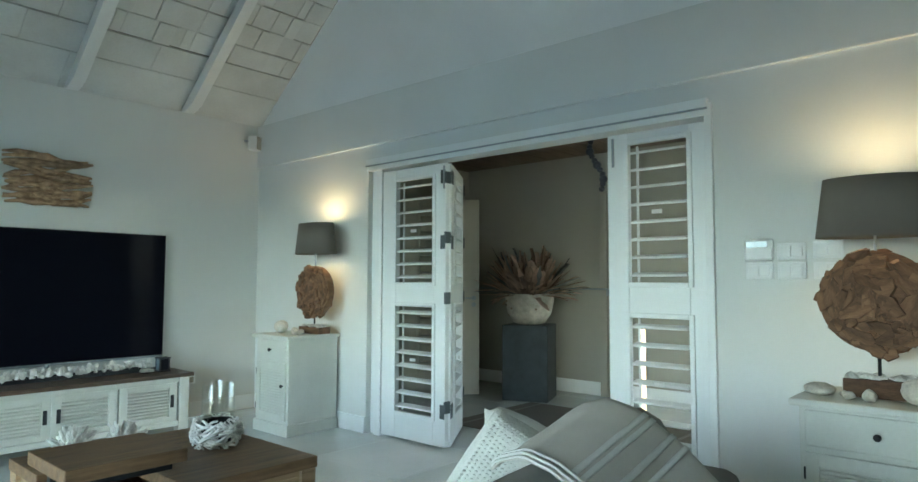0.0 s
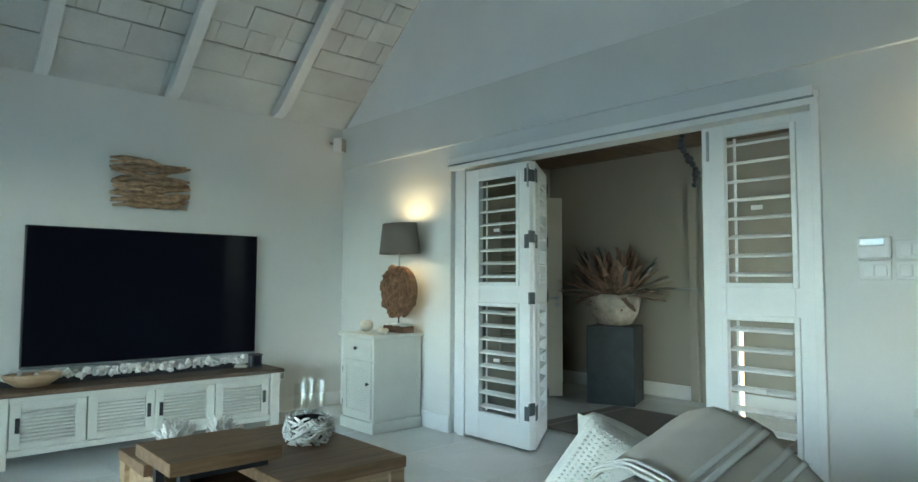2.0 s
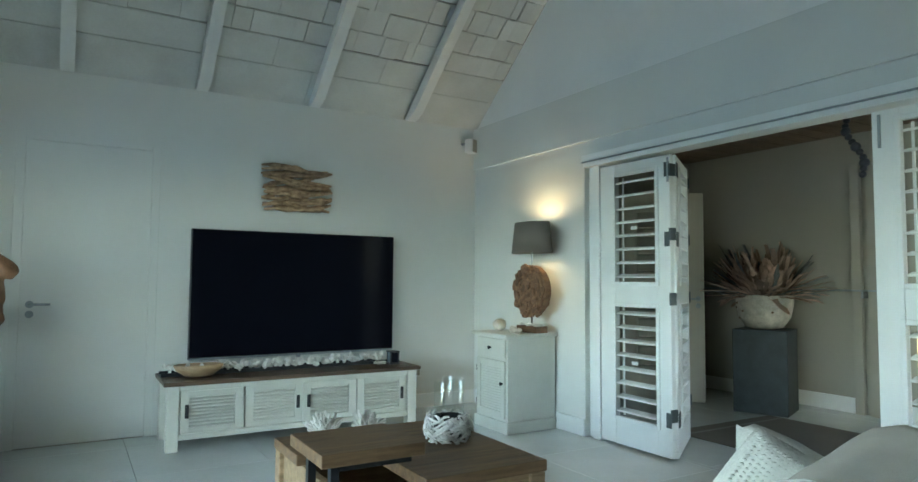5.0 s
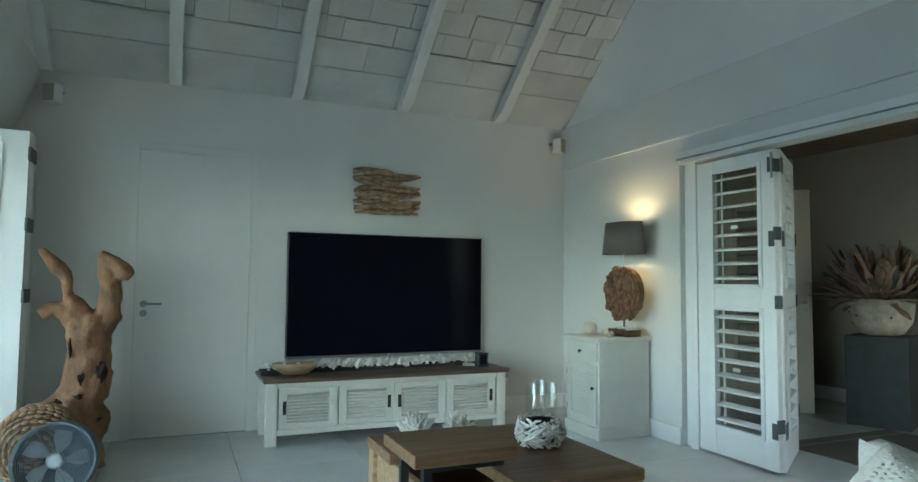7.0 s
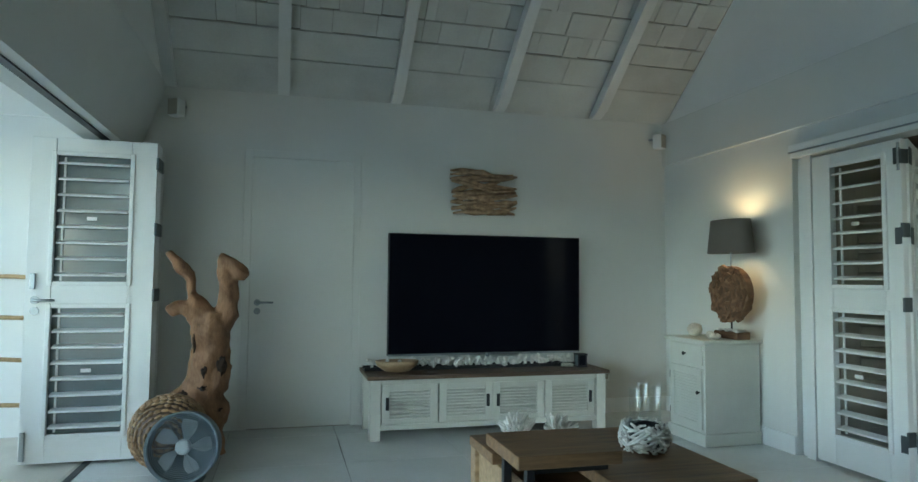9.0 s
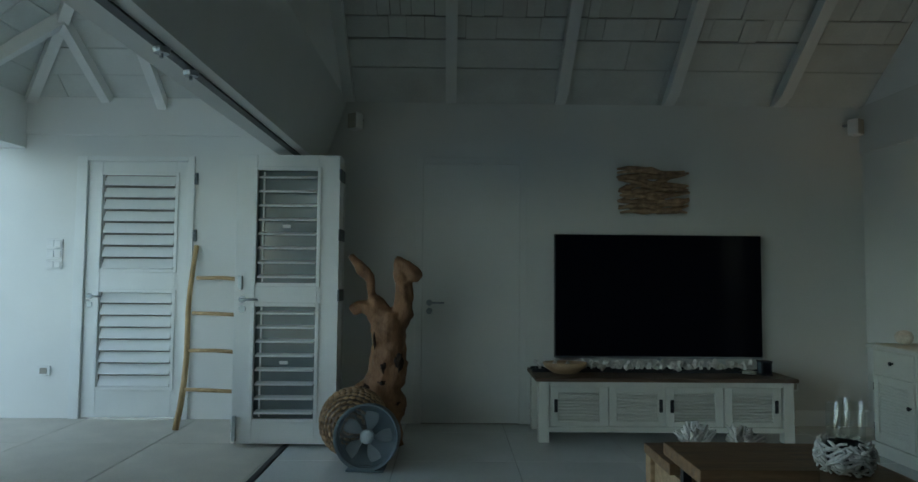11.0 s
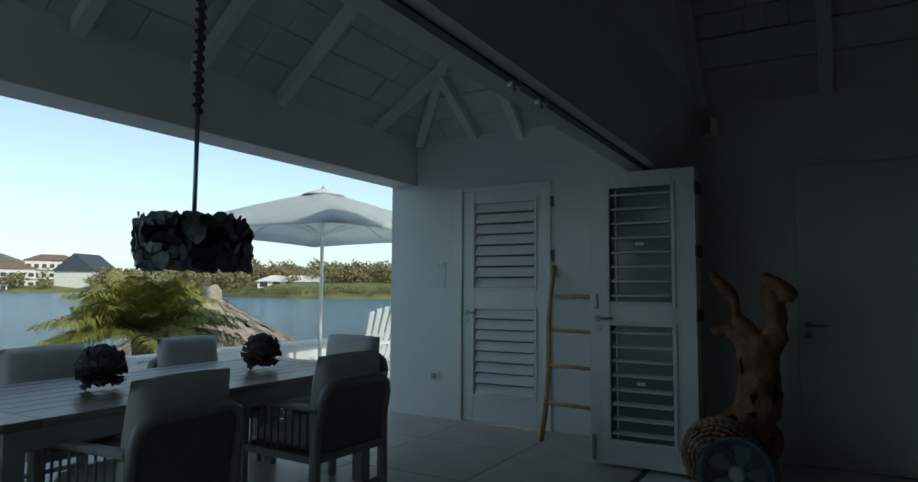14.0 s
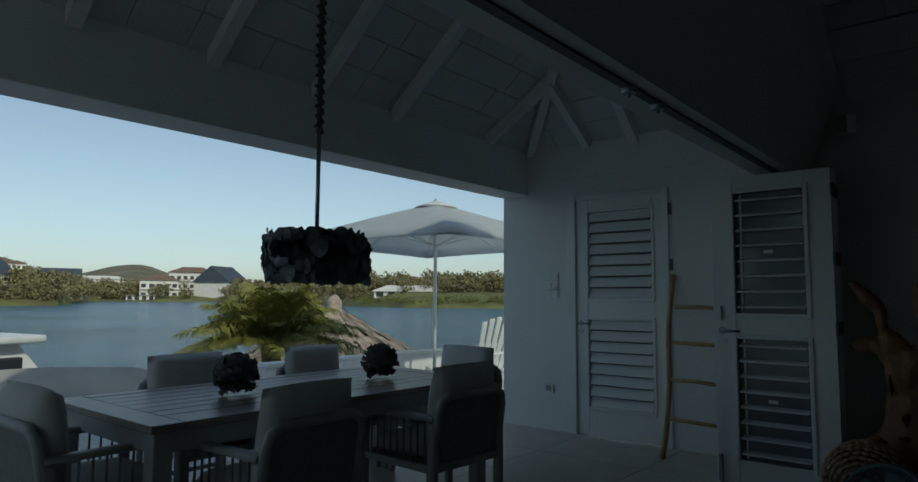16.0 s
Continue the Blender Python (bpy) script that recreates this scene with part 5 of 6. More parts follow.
# ---- terrace furniture ----
for z in (1.30, 1.39, 1.48):
    sw = thing("light_switch", "white rocker light switch plate on the terrace wall", "switch", pose(-2.78, YE - 0.002, z), "light switches")
    part("plate", box(NB(), -0.07, 0.07, -0.009, 0, -0.04, 0.04, 0.004), M_WHITE, sw)
    for x in (-0.055, 0.005):
        part("rocker", box(NB(), x, x + 0.05, -0.014, -0.008, -0.026, 0.026, 0.004), M_WHITE, sw)
sock = thing("wall_socket", "white socket plate low on the terrace wall", "socket", pose(-2.83, YE - 0.002, 0.40), "wall sockets")
part("plate", box(NB(), -0.055, 0.055, -0.012, 0, -0.04, 0.04, 0.004), M_WHITE, sock)
part("insert", box(NB(), -0.03, 0.03, -0.015, -0.01, -0.025, 0.025, 0.004), M_HALL, sock)
for z in (1.56, 2.05):
    hk = thing("wall_latch", "small grey latch on the terrace wall", "latch", pose(-1.60, YE - 0.002, z), "wall latches")
    part("plate", box(NB(), -0.024, 0.024, -0.014, 0, -0.05, 0.05, 0.004), M_HINGE, hk)
    part("pin", tube(NB(), [(0, -0.03, 0.02), (0, 0, 0.02)], 0.007, 8), M_STEEL, hk)

ladder = thing("branch_ladder", "decorative ladder of peeled branches leaning on the wall", "ladder")
for x in (-1.53, -1.06):
    pts = [(x + 0.012 - 0.062 * k / 8 + 0.012 * math.sin(k * 1.1 + x * 5), 6.52 + 0.38 * k / 8, 1.47 * k / 8) for k in range(9)]
    pts[0] = (pts[0][0] - 0.015, pts[0][1], 0.0)
    part("stile", tube(NB(), pts, [0.024, 0.024, 0.023, 0.022, 0.022, 0.021, 0.02, 0.02, 0.021], 10), M_LADDER, ladder, "", True)
for k, z in enumerate((0.30, 0.60, 0.90, 1.19)):
    y = 6.52 + 0.38 * z / 1.47
    part("rung", tube(NB(), [(-1.53, y, z + 0.006), (-1.3, y - 0.004, z + 0.008 * (k % 2)), (-1.03, y, z - 0.012)], [0.015, 0.016, 0.015], 9), M_LADDER, ladder, "", True)

dt = thing("dining_table", "long weathered slatted dining table on the terrace", "table", pose(-2.62, 3.82, 0))
TX, TY = 0.54, 1.14
for s in (-1, 1):
    part("end_board", box(NB(), -TX, TX, s * TY - (0.14 if s > 0 else 0), s * TY + (0.14 if s < 0 else 0), 0.705, 0.74, 0.004), M_TABLE, dt)
    part("side_board", box(NB(), s * TX - (0.09 if s > 0 else 0), s * TX + (0.09 if s < 0 else 0), -TY + 0.145, TY - 0.145, 0.705, 0.74, 0.004), M_TABLE, dt)
w = (2 * TX - 0.18) / 7
for i in range(7):
    part("plank", box(NB(), -TX + 0.09 + i * w + 0.003, -TX + 0.09 + (i + 1) * w - 0.003, -TY + 0.145, TY - 0.145, 0.706, 0.738, 0.003, None, 1), M_TABLE, dt)
for x in (-TX + 0.02, TX - 0.105):
    for y in (-TY + 0.02, TY - 0.105):
        part("leg", box(NB(), x, x + 0.085, y, y + 0.085, 0, 0.704, 0.006), M_ALU, dt)
for s in (-1, 1):
    part("apron", box(NB(), s * (TX - 0.05) - 0.012, s * (TX - 0.05) + 0.012, -TY + 0.11, TY - 0.11, 0.615, 0.703, 0.003), M_ALU, dt)
    part("apron", box(NB(), -TX + 0.11, TX - 0.11, s * (TY - 0.05) - 0.012, s * (TY - 0.05) + 0.012, 0.615, 0.703, 0.003), M_ALU, dt)


def dining_chair(label):
    """A terrace armchair that faces +y, with its seat centre over the origin."""
    c = thing("dining_armchair", label, "chair", None, "chairs round the terrace table")
    for s in (-1, 1):
        x = s * 0.275
        part("front_leg", box(NB(), x - 0.022, x + 0.022, 0.225, 0.275, 0, 0.60, 0.012, None, 3), M_ALU, c, "", True)
        part("rear_leg", box(NB(), x - 0.022, x + 0.022, -0.34, -0.285, 0, 0.60, 0.012, None, 3), M_ALU, c, "", True)
        part("armrest", box(NB(), x - 0.03, x + 0.03, -0.335, 0.275, 0.60, 0.632, 0.012, None, 3), M_ALU, c, "", True)
        part("side_rail", box(NB(), x - 0.018, x + 0.018, -0.285, 0.225, 0.33, 0.372, 0.006), M_ALU, c)
        for k in range(9):
            y = -0.25 + 0.055 * k
            part("rope", tube(NB(), [(x, y, 0.37), (x, y, 0.602)], 0.006, 6), M_ROPE, c)
    part("seat_rail", box(NB(), -0.256, 0.256, 0.228, 0.268, 0.33, 0.372, 0.006), M_ALU, c)
    part("seat_rail", box(NB(), -0.256, 0.256, -0.325, -0.29, 0.33, 0.372, 0.006), M_ALU, c)
    part("seat_deck", box(NB(), -0.255, 0.255, -0.29, 0.228, 0.345, 0.362), M_ROPE, c)
    part("stretcher", box(NB(), -0.255, 0.255, -0.32, -0.295, 0.12, 0.15, 0.006), M_ALU, c)
    lean = pose(0, -0.30, 0.37, 9)
    pts = [(-0.27, 0, 0), (-0.27, 0, 0.28), (-0.25, 0, 0.34), (-0.20, 0, 0.37), (0.20, 0, 0.37), (0.25, 0, 0.34), (0.27, 0, 0.28), (0.27, 0, 0)]
    part("back_frame", tube(NB(), [lean @ Vector(p) for p in pts], 0.024, 10), M_ALU, c, "", True)
    part("back_panel", box(NB(), -0.255, 0.255, -0.006, 0.006, 0.0, 0.355, 0.004, lean), M_ROPE, c, "dark woven back panel")
    part("seat_cushion", cushion(NB(), 0.51, 0.52, 0.11, pose(0, -0.02, 0.425), 0.2), M_CUSHION, c, "grey seat cushion", True)
    part("back_cushion", cushion(NB(), 0.52, 0.46, 0.13, pose(0, -0.265, 0.665, 98, 0, 0), 0.15), M_CUSHION, c, "grey back cushion", True)
    return c


chair = dining_chair("grey aluminium armchair with rope sides and grey cushions")
chair.matrix_basis = pose(-2.08, 3.22, 0, 0, 0, 93)
for x, y, r in ((-2.08, 4.34, 87), (-3.26, 3.60, -90), (-3.26, 4.62, -90), (-2.64, 5.12, 180), (-2.62, 2.70, 2)):
    copy_thing(chair, pose(x, y, 0, 0, 0, r))


def rosette(m, label):
    rng = random.Random(13)
    g = thing("rosette_ball", label, "decoration", m, "table rosettes")
    part("core", blob(NB(), (0, 0, 0.105), (0.055, 0.055, 0.055), 2, 0.1), M_SUCC, g, "", True)
    bm = NB()
    rows = []
    for k, (y, w) in enumerate(((0.0, 0.014), (0.02, 0.034), (0.044, 0.042), (0.060, 0.030), (0.069, 0.009))):
        rows.append([bm.verts.new((-w, 0.012 * k * k * 0.12, y)), bm.verts.new((0, 0.004 - 0.003 * k, y)), bm.verts.new((w, 0.012 * k * k * 0.12, y))])
    for a, b in zip(rows, rows[1:]):
        for j in range(2):
            bm.faces.new((a[j], a[j + 1], b[j + 1], b[j]))
    bmesh.ops.solidify(bm, geom=bm.faces[:], thickness=0.003)
    me = None
    for i in range(110):
        z = 1 - 1.85 * (i + 0.5) / 110
        a = i * 2.39996
        d = Vector((math.cos(a) * math.sqrt(1 - z * z), math.sin(a) * math.sqrt(1 - z * z), z))
        q = (d + Vector((0, 0, 0.25))).to_track_quat("Z", "Y")
        k = rng.uniform(0.85, 1.25)
        mm = Matrix.LocRotScale(Vector((0, 0, 0.105)) + d * 0.045, q @ Euler((rng.uniform(-0.25, 0.25), rng.uniform(-0.25, 0.25), 0)).to_quaternion(), (k, k, k))
        if me is None:
            me = part("petal", bm, M_SUCC, g, "", True, mm).data
        else:
            part("petal", me, None, g, "", True, mm)
    return g


rosette(pose(-2.60, 3.38, 0.735), "dark rosette ball ornament on the dining table")
rosette(pose(-2.56, 4.40, 0.735), "dark rosette ball ornament on the dining table")

# hanging lamp of dark shell discs
ch = thing("shell_chandelier", "drum chandelier of dark overlapping shell discs hung over the table", "chandelier", pose(-2.60, 3.89, 1.37))
n = 48
rod = part("rod", tube(NB(), [(0, 0, 0.20), (0, 0, 0.90)], 0.013, 10), M_STEEL, ch, "grey steel rod", True)
cord = part("bead_chain", tube(NB(), [(0, 0, 0.9), (0, 0, 1.75)], 0.016, 8), M_CORD, ch)
rng = random.Random(17)
for k in range(40):
    part("bead", blob(NB(), (0.012 * math.cos(k * 2.1), 0.012 * math.sin(k * 2.1), 0.90 + 0.0212 * k), (0.027, 0.027, 0.015), 1, 0.4, k), M_CORD, cord, "", True)
for z in (0.03, 0.21):
    pts = [(0.29 * math.cos(2 * math.pi * k / 40), 0.29 * math.sin(2 * math.pi * k / 40), z) for k in range(41)]
    part("hoop", tube(NB(), pts, 0.006, 6, False), M_BLACK, ch)
for k in range(4):
    a = k * math.pi / 2 + 0.3
    part("spoke", tube(NB(), [(0, 0, 0.24), (0.29 * math.cos(a), 0.29 * math.sin(a), 0.21)], 0.005, 6), M_BLACK, ch)
bm = NB()
ctr = bm.verts.new((0, -0.006, 0))
rim = [bm.verts.new((0.054 * math.cos(2 * math.pi * k / 12) * (1 + 0.12 * math.sin(3 * k)), 0.008 * math.sin(k * 1.3), 0.056 * math.sin(2 * math.pi * k / 12))) for k in range(12)]
for k in range(12):
    bm.faces.new((ctr, rim[k], rim[(k + 1) % 12]))
bmesh.ops.solidify(bm, geom=bm.faces[:], thickness=0.003)
me = None
for row in range(6):
    for k in range(38):
        a = 2 * math.pi * (k + 0.5 * (row % 2)) / 38 + rng.uniform(-0.04, 0.04)
        r = 0.292 + rng.uniform(-0.03, 0.025) - (0.03 if row == 5 else 0)
        mm = Matrix.LocRotScale((r * math.cos(a), r * math.sin(a), 0.03 + row * 0.041 + rng.uniform(-0.015, 0.015)), Euler((rng.uniform(-0.5, 0.5), rng.uniform(0, 6.28), a + math.pi / 2 + rng.uniform(-0.5, 0.5))), None)
        if me is None:
            me = part("shell_disc", bm, M_CAPIZ, ch, "", False, mm).data
        else:
            part("shell_disc", me, None, ch, "", False, mm)

# ---- deck: parapet, parasol, deck chairs ----
bm = NB()
box(bm, -6.34, -6.16, 6.0, 12.9, -0.05, 0.42, 0.01)
box(bm, -6.37, -6.13, 5.97, 12.9, 0.42, 0.47, 0.008)
tagged(part("parapet", bm, M_PARAPET), "low white rendered parapet along the deck edge", "parapet", "", "structure")
um = thing("parasol", "large pale grey square parasol, open, on the deck", "parasol", pose(-5.5, 8.25, -0.015))
part("pole", tube(NB(), [(0, 0, 0.05), (0, 0, 2.52)], 0.024, 14), M_WHITE, um, "white pole", True)
part("base", lathe(NB(), [(0.30, 0.0), (0.30, 0.05), (0.27, 0.065), (0.04, 0.07), (0.035, 0.3)], 32), M_ALU, um, "", True)
part("finial", lathe(NB(), [(0.03, 2.56), (0.02, 2.62), (0.028, 2.65), (0.004, 2.68)], 14), M_STEEL, um, "", True)
bm = NB()
HALF, N = 1.55, 24
apex = bm.verts.new((0, 0, 2.60))
corner = [(HALF, HALF), (-HALF, HALF), (-HALF, -HALF), (HALF, -HALF)]
rows = []
for i in range(1, 8):
    f = i / 7
    row = []
    for c in range(4):
        (ax, ay), (bx, by) = corner[c], corner[(c + 1) % 4]
        for k in range(6):
            g = k / 6
            sag = 0.07 * math.sin(math.pi * g) * f
            row.append(bm.verts.new(((ax + (bx - ax) * g) * f * (1 - 0.05 * math.sin(math.pi * g)), (ay + (by - ay) * g) * f * (1 - 0.05 * math.sin(math.pi * g)), 2.60 - 0.54 * f ** 1.1 - 0.06 * f * f + sag * 0.35)))
    rows.append(row)
for k in range(N):
    bm.faces.new((apex, rows[0][k], rows[0][(k + 1) % N]))
for a, b in zip(rows, rows[1:]):
    for k in range(N):
        bm.faces.new((a[k], b[k], b[(k + 1) % N], a[(k + 1) % N]))
low = [bm.verts.new((v.co.x, v.co.y, v.co.z - 0.04)) for v in rows[-1]]
for k in range(N):
    bm.faces.new((rows[-1][k], low[k], low[(k + 1) % N], rows[-1][(k + 1) % N]))
bmesh.ops.solidify(bm, geom=bm.faces[:], thickness=0.004)
part("canopy", bm, M_CANVAS, um, "pale grey canvas canopy", True)
part("vent", lathe(NB(), [(0.30, 2.545), (0.16, 2.60), (0.02, 2.64)], 16), M_CANVAS, um, "", True)
for c in range(8):
    (ax, ay) = corner[c // 2] if c % 2 == 0 else ((corner[c // 2][0] + corner[(c // 2 + 1) % 4][0]) / 2, (corner[c // 2][1] + corner[(c // 2 + 1) % 4][1]) / 2)
    part("rib", tube(NB(), [(0, 0, 2.53), (ax * 0.5, ay * 0.5, 2.29), (ax * 0.94, ay * 0.94, 2.02)], 0.011, 6), M_WHITE, um)
    part("strut", tube(NB(), [(0, 0, 2.0), (ax * 0.5, ay * 0.5, 2.28)], 0.009, 6), M_WHITE, um)


def deck_chair(m):
    c = thing("adirondack_chair", "white slatted deck armchair facing the water", "chair", m, "deck chairs")
    lean = pose(0, -0.28, 0.26, 22)
    for k in range(6):
        x = -0.235 + 0.094 * k
        h = 0.78 + 0.05 * math.sin(math.pi * k / 5)
        part("back_slat", box(NB(), x - 0.04, x + 0.04, -0.01, 0.01, 0, h, 0.008, lean @ pose(0, 0, 0, 0, (k - 2.5) * 1.6)), M_PARAPET, c)
    for k in range(6):
        part("seat_slat", box(NB(), -0.27, 0.27, -0.26 + 0.105 * k, -0.17 + 0.105 * k, 0.27 + 0.022 * k, 0.29 + 0.022 * k, 0.005), M_PARAPET, c)
    for s in (-1, 1):
        x = s * 0.34
        part("armrest", box(NB(), x - 0.06, x + 0.06, -0.42, 0.42, 0.545, 0.57, 0.01), M_PARAPET, c)
        part("front_leg", box(NB(), x - 0.02, x + 0.02, 0.28, 0.38, 0, 0.545, 0.006), M_PARAPET, c)
        part("rear_leg", box(NB(), x - 0.02, x + 0.02, -0.38, -0.28, 0, 0.545, 0.006), M_PARAPET, c)
        part("side_rail", box(NB(), s * 0.28 - 0.015, s * 0.28 + 0.015, -0.3, 0.38, 0.22, 0.32, 0.006), M_PARAPET, c)
    part("back_brace", box(NB(), -0.34, 0.34, -0.40, -0.36, 0.50, 0.545, 0.004), M_PARAPET, c)


deck_chair(pose(-5.22, 8.9, -0.022, 0, 0, 72))
deck_chair(pose(-5.1, 10.1, -0.022, 0, 0, 84))


# ---- planting and boats by the water ----
def frond(bm, base, az, up, length, rng, width=0.55):
    d = Vector((math.cos(az), math.sin(az), 0))
    side = Vector((-math.sin(az), math.cos(az), 0))
    pts = []
    for k in range(12):
        f = k / 11
        pts.append(Vector(base) + d * length * (f * math.cos(up) + 0.12 * f * f) + Vector((0, 0, length * (f * math.sin(up) - 0.54 * f * f * (0.65 + 0.3 * math.cos(up))))))
    tube(bm, pts, [0.018 * (1 - 0.85 * k / 11) for k in range(12)], 5)
    for k in range(72):
        f = 0.10 + 0.88 * k / 71
        i = min(10, int(f * 11))
        g = f * 11 - i
        p = pts[i].lerp(pts[i + 1], g)
        t = (pts[i + 1] - pts[i]).normalized()
        for s in (-1, 1):
            ln = width * (math.sin(math.pi * min(1, f * 0.9 + 0.12)) ** 0.6) * rng.uniform(0.8, 1.1)
            q = (side * s * 0.85 + t * 0.55 + Vector((0, 0, rng.uniform(-0.1, 0.35)))).normalized()
            w = t * 0.010
            tip = p + q * ln + Vector((0, 0, -0.42 * ln))
            mid = p + q * ln * 0.5
            a, b, c, e, h = bm.verts.new(p - w * 0.6), bm.verts.new(p + w * 0.6), bm.verts.new(mid + w), bm.verts.new(mid - w), bm.verts.new(tip)
            bm.faces.new((a, b, c, e))
            bm.faces.new((e, c, h))
    return bm


palm = thing("palm_tree", "low feathery palm with sunlit green and yellow fronds", "palm", pose(-9.0, 8.0, -1.2))
part("trunk", tube(NB(), [(0, 0, 0), (0.05, 0, 0.6), (0.02, 0.03, 1.2), (0, 0, 1.75)], [0.20, 0.16, 0.15, 0.18], 14), M_TRUNK, palm, "", True)
rng = random.Random(31)
for i in range(68):
    up = 0.30 + 1.2 * (i / 68) + rng.uniform(-0.1, 0.1)
    part("frond", frond(NB(), (0.06 * math.cos(i * 2.4), 0.06 * math.sin(i * 2.4), 1.65), i * 2.39996 + rng.uniform(-0.2, 0.2), up, rng.uniform(1.25, 1.8), rng, 0.46), M_LEAF, palm)
shrub = thing("palm_shrub", "dense young palm clump beside the parapet", "palm", pose(-8.2, 8.9, -1.2))
for i in range(18):
    part("frond", frond(NB(), (0.1 * math.cos(i * 2.4), 0.1 * math.sin(i * 2.4), 0.55), i * 2.39996, 0.35 + 0.05 * i, rng.uniform(1.0, 1.5), rng, 0.4), M_LEAF, shrub)

pal = thing("thatched_shelter", "round thatched palm-leaf roof on posts by the water", "shelter", pose(-12.4, 12.2, -1.55))
bm = NB()
for i in range(1500):
    a, s = rng.uniform(0, 6.283), rng.random() ** 0.6
    r = 0.15 + 2.75 * s
    z = 2.55 - 1.55 * s ** 0.92 + rng.uniform(0, 0.05)
    d = Vector((math.cos(a + rng.uniform(-0.15, 0.15)), math.sin(a + rng.uniform(-0.15, 0.15)), -0.62)).normalized()
    p = Vector((r * math.cos(a), r * math.sin(a), z))
    w = Vector((-math.sin(a), math.cos(a), 0)) * rng.uniform(0.03, 0.07)
    q = p + d * rng.uniform(0.35, 0.6) + Vector((0, 0, rng.uniform(0.0, 0.05)))
    h = [bm.verts.new(x) for x in (p - w, p + w, q + w * 0.6, q - w * 0.6)]
    bm.faces.new(h)
tagged(part("thatch_leaves", bm, M_THATCH, pal, "layered dry palm thatch"), kind="stuff")
part("thatch_core", lathe(NB(), [(2.75, 0.95), (1.9, 1.42), (1.0, 1.92), (0.3, 2.38), (0.06, 2.6)], 28), M_THATCH, pal, "", True)
part("cap", blob(NB(), (0, 0, 2.6), (0.2, 0.2, 0.28), 2, 0.3), M_THATCH, pal, "", True)
for k in range(6):
    a = k * math.pi / 3
    part("post", tube(NB(), [(2.2 * math.cos(a), 2.2 * math.sin(a), 0), (2.2 * math.cos(a), 2.2 * math.sin(a), 1.3)], 0.07, 10), M_TRUNK, pal)
bm = NB()
box(bm, -15.5, -6.45, 6.5, 15, -2.2, -1.14)
tagged(part("waterside_bank", bm, M_SEAWALL), "rough stone bank at the water's edge", "bank", "", "structure")


def boat(m, label, cabin):
    b = thing("motor_boat", label, "boat", m, "moored boats")
    bm = NB()
    rows = []
    for k in range(9):
        f = k / 8
        w = 1.05 * (1 - max(0, f - 0.45) ** 1.7 / 0.55 ** 1.7 * 0.96)
        y = -2.4 + 4.9 * f
        top = 0.62 + 0.25 * f * f
        rows.append([bm.verts.new(p) for p in ((-w, y, top), (-w * 0.92, y, 0.25), (-w * 0.5, y, -0.2), (0, y, -0.3), (w * 0.5, y, -0.2), (w * 0.92, y, 0.25), (w, y, top), (w * 0.6, y, top + 0.05), (-w * 0.6, y, top + 0.05))])
    for a, c in zip(rows, rows[1:]):
        for j in range(9):
            bm.faces.new((a[j], a[(j + 1) % 9], c[(j + 1) % 9], c[j]))
    bm.faces.new(rows[0])
    bm.faces.new(rows[-1][::-1])
    part("hull", bm, M_GELCOAT, b, "", True)
    part("rub_rail", tube(NB(), [r for r in [(-1.06, -2.4, 0.6), (-1.06, -0.2, 0.66), (-0.8, 1.2, 0.78), (-0.05, 2.5, 0.88)]], 0.03, 8), M_STEEL, b, "", True)
    if cabin:
        bm = NB()
        quads(bm, [(-0.8, -1.2, 0.65), (0.8, -1.2, 0.65), (0.8, 0.8, 0.68), (-0.8, 0.8, 0.68), (-0.7, -1.1, 1.5), (0.7, -1.1, 1.5), (0.66, 0.15, 1.5), (-0.66, 0.15, 1.5)], CUBE)
        part("cabin", bm, M_GELCOAT, b)
        part("roof", box(NB(), -0.82, 0.82, -1.3, 0.35, 1.5, 1.58, 0.03, None, 3), M_GELCOAT, b, "", True)
        for x in (-0.78, 0.70):
            part("side_window", box(NB(), x, x + 0.08, -0.95, 0.15, 0.98, 1.38, 0.02), M_DARKGLASS, b)
        part("windscreen", box(NB(), -0.6, 0.6, -0.02, 0.02, 0, 0.62, 0.01, pose(0, 0.62, 0.82, 38)), M_DARKGLASS, b)
    else:
        bm = NB()
        g = []
        for i in range(13):
            row = []
            for j in range(9):
                u, v = i / 12, j / 8 * 2 - 1
                wdt = 1.1 * (1 - max(0, u - 0.45) ** 1.7 / 0.55 ** 1.7 * 0.96)
                ridge = 0.72 * math.sin(math.pi * min(1, u * 0.85 + 0.12)) * (1 - abs(v) ** 1.15) + 0.05 * noise.noise(Vector((u * 5, v * 3, 0)))
                row.append(bm.verts.new((v * wdt, -2.4 + 4.9 * u, 0.66 + 0.22 * u * u + ridge)))
            g.append(row)
        for i in range(12):
            for j in range(8):
                bm.faces.new((g[i][j], g[i + 1][j], g[i + 1][j + 1], g[i][j + 1]))
        bmesh.ops.solidify(bm, geom=bm.faces[:], thickness=0.01)
        part("cover", bm, M_COVER, b, "cream canvas boat cover", True)
    return b


boat(pose(-9.2, 3.75, -1.18, 0, 0, 12) @ Matrix.Diagonal((1.25, 1.2, 1.25, 1)), "white motor boat with a small cabin, moored at the deck", True)
boat(pose(-7.3, 4.0, -0.92, 0, 0, -14), "moored boat under a cream canvas cover", False)


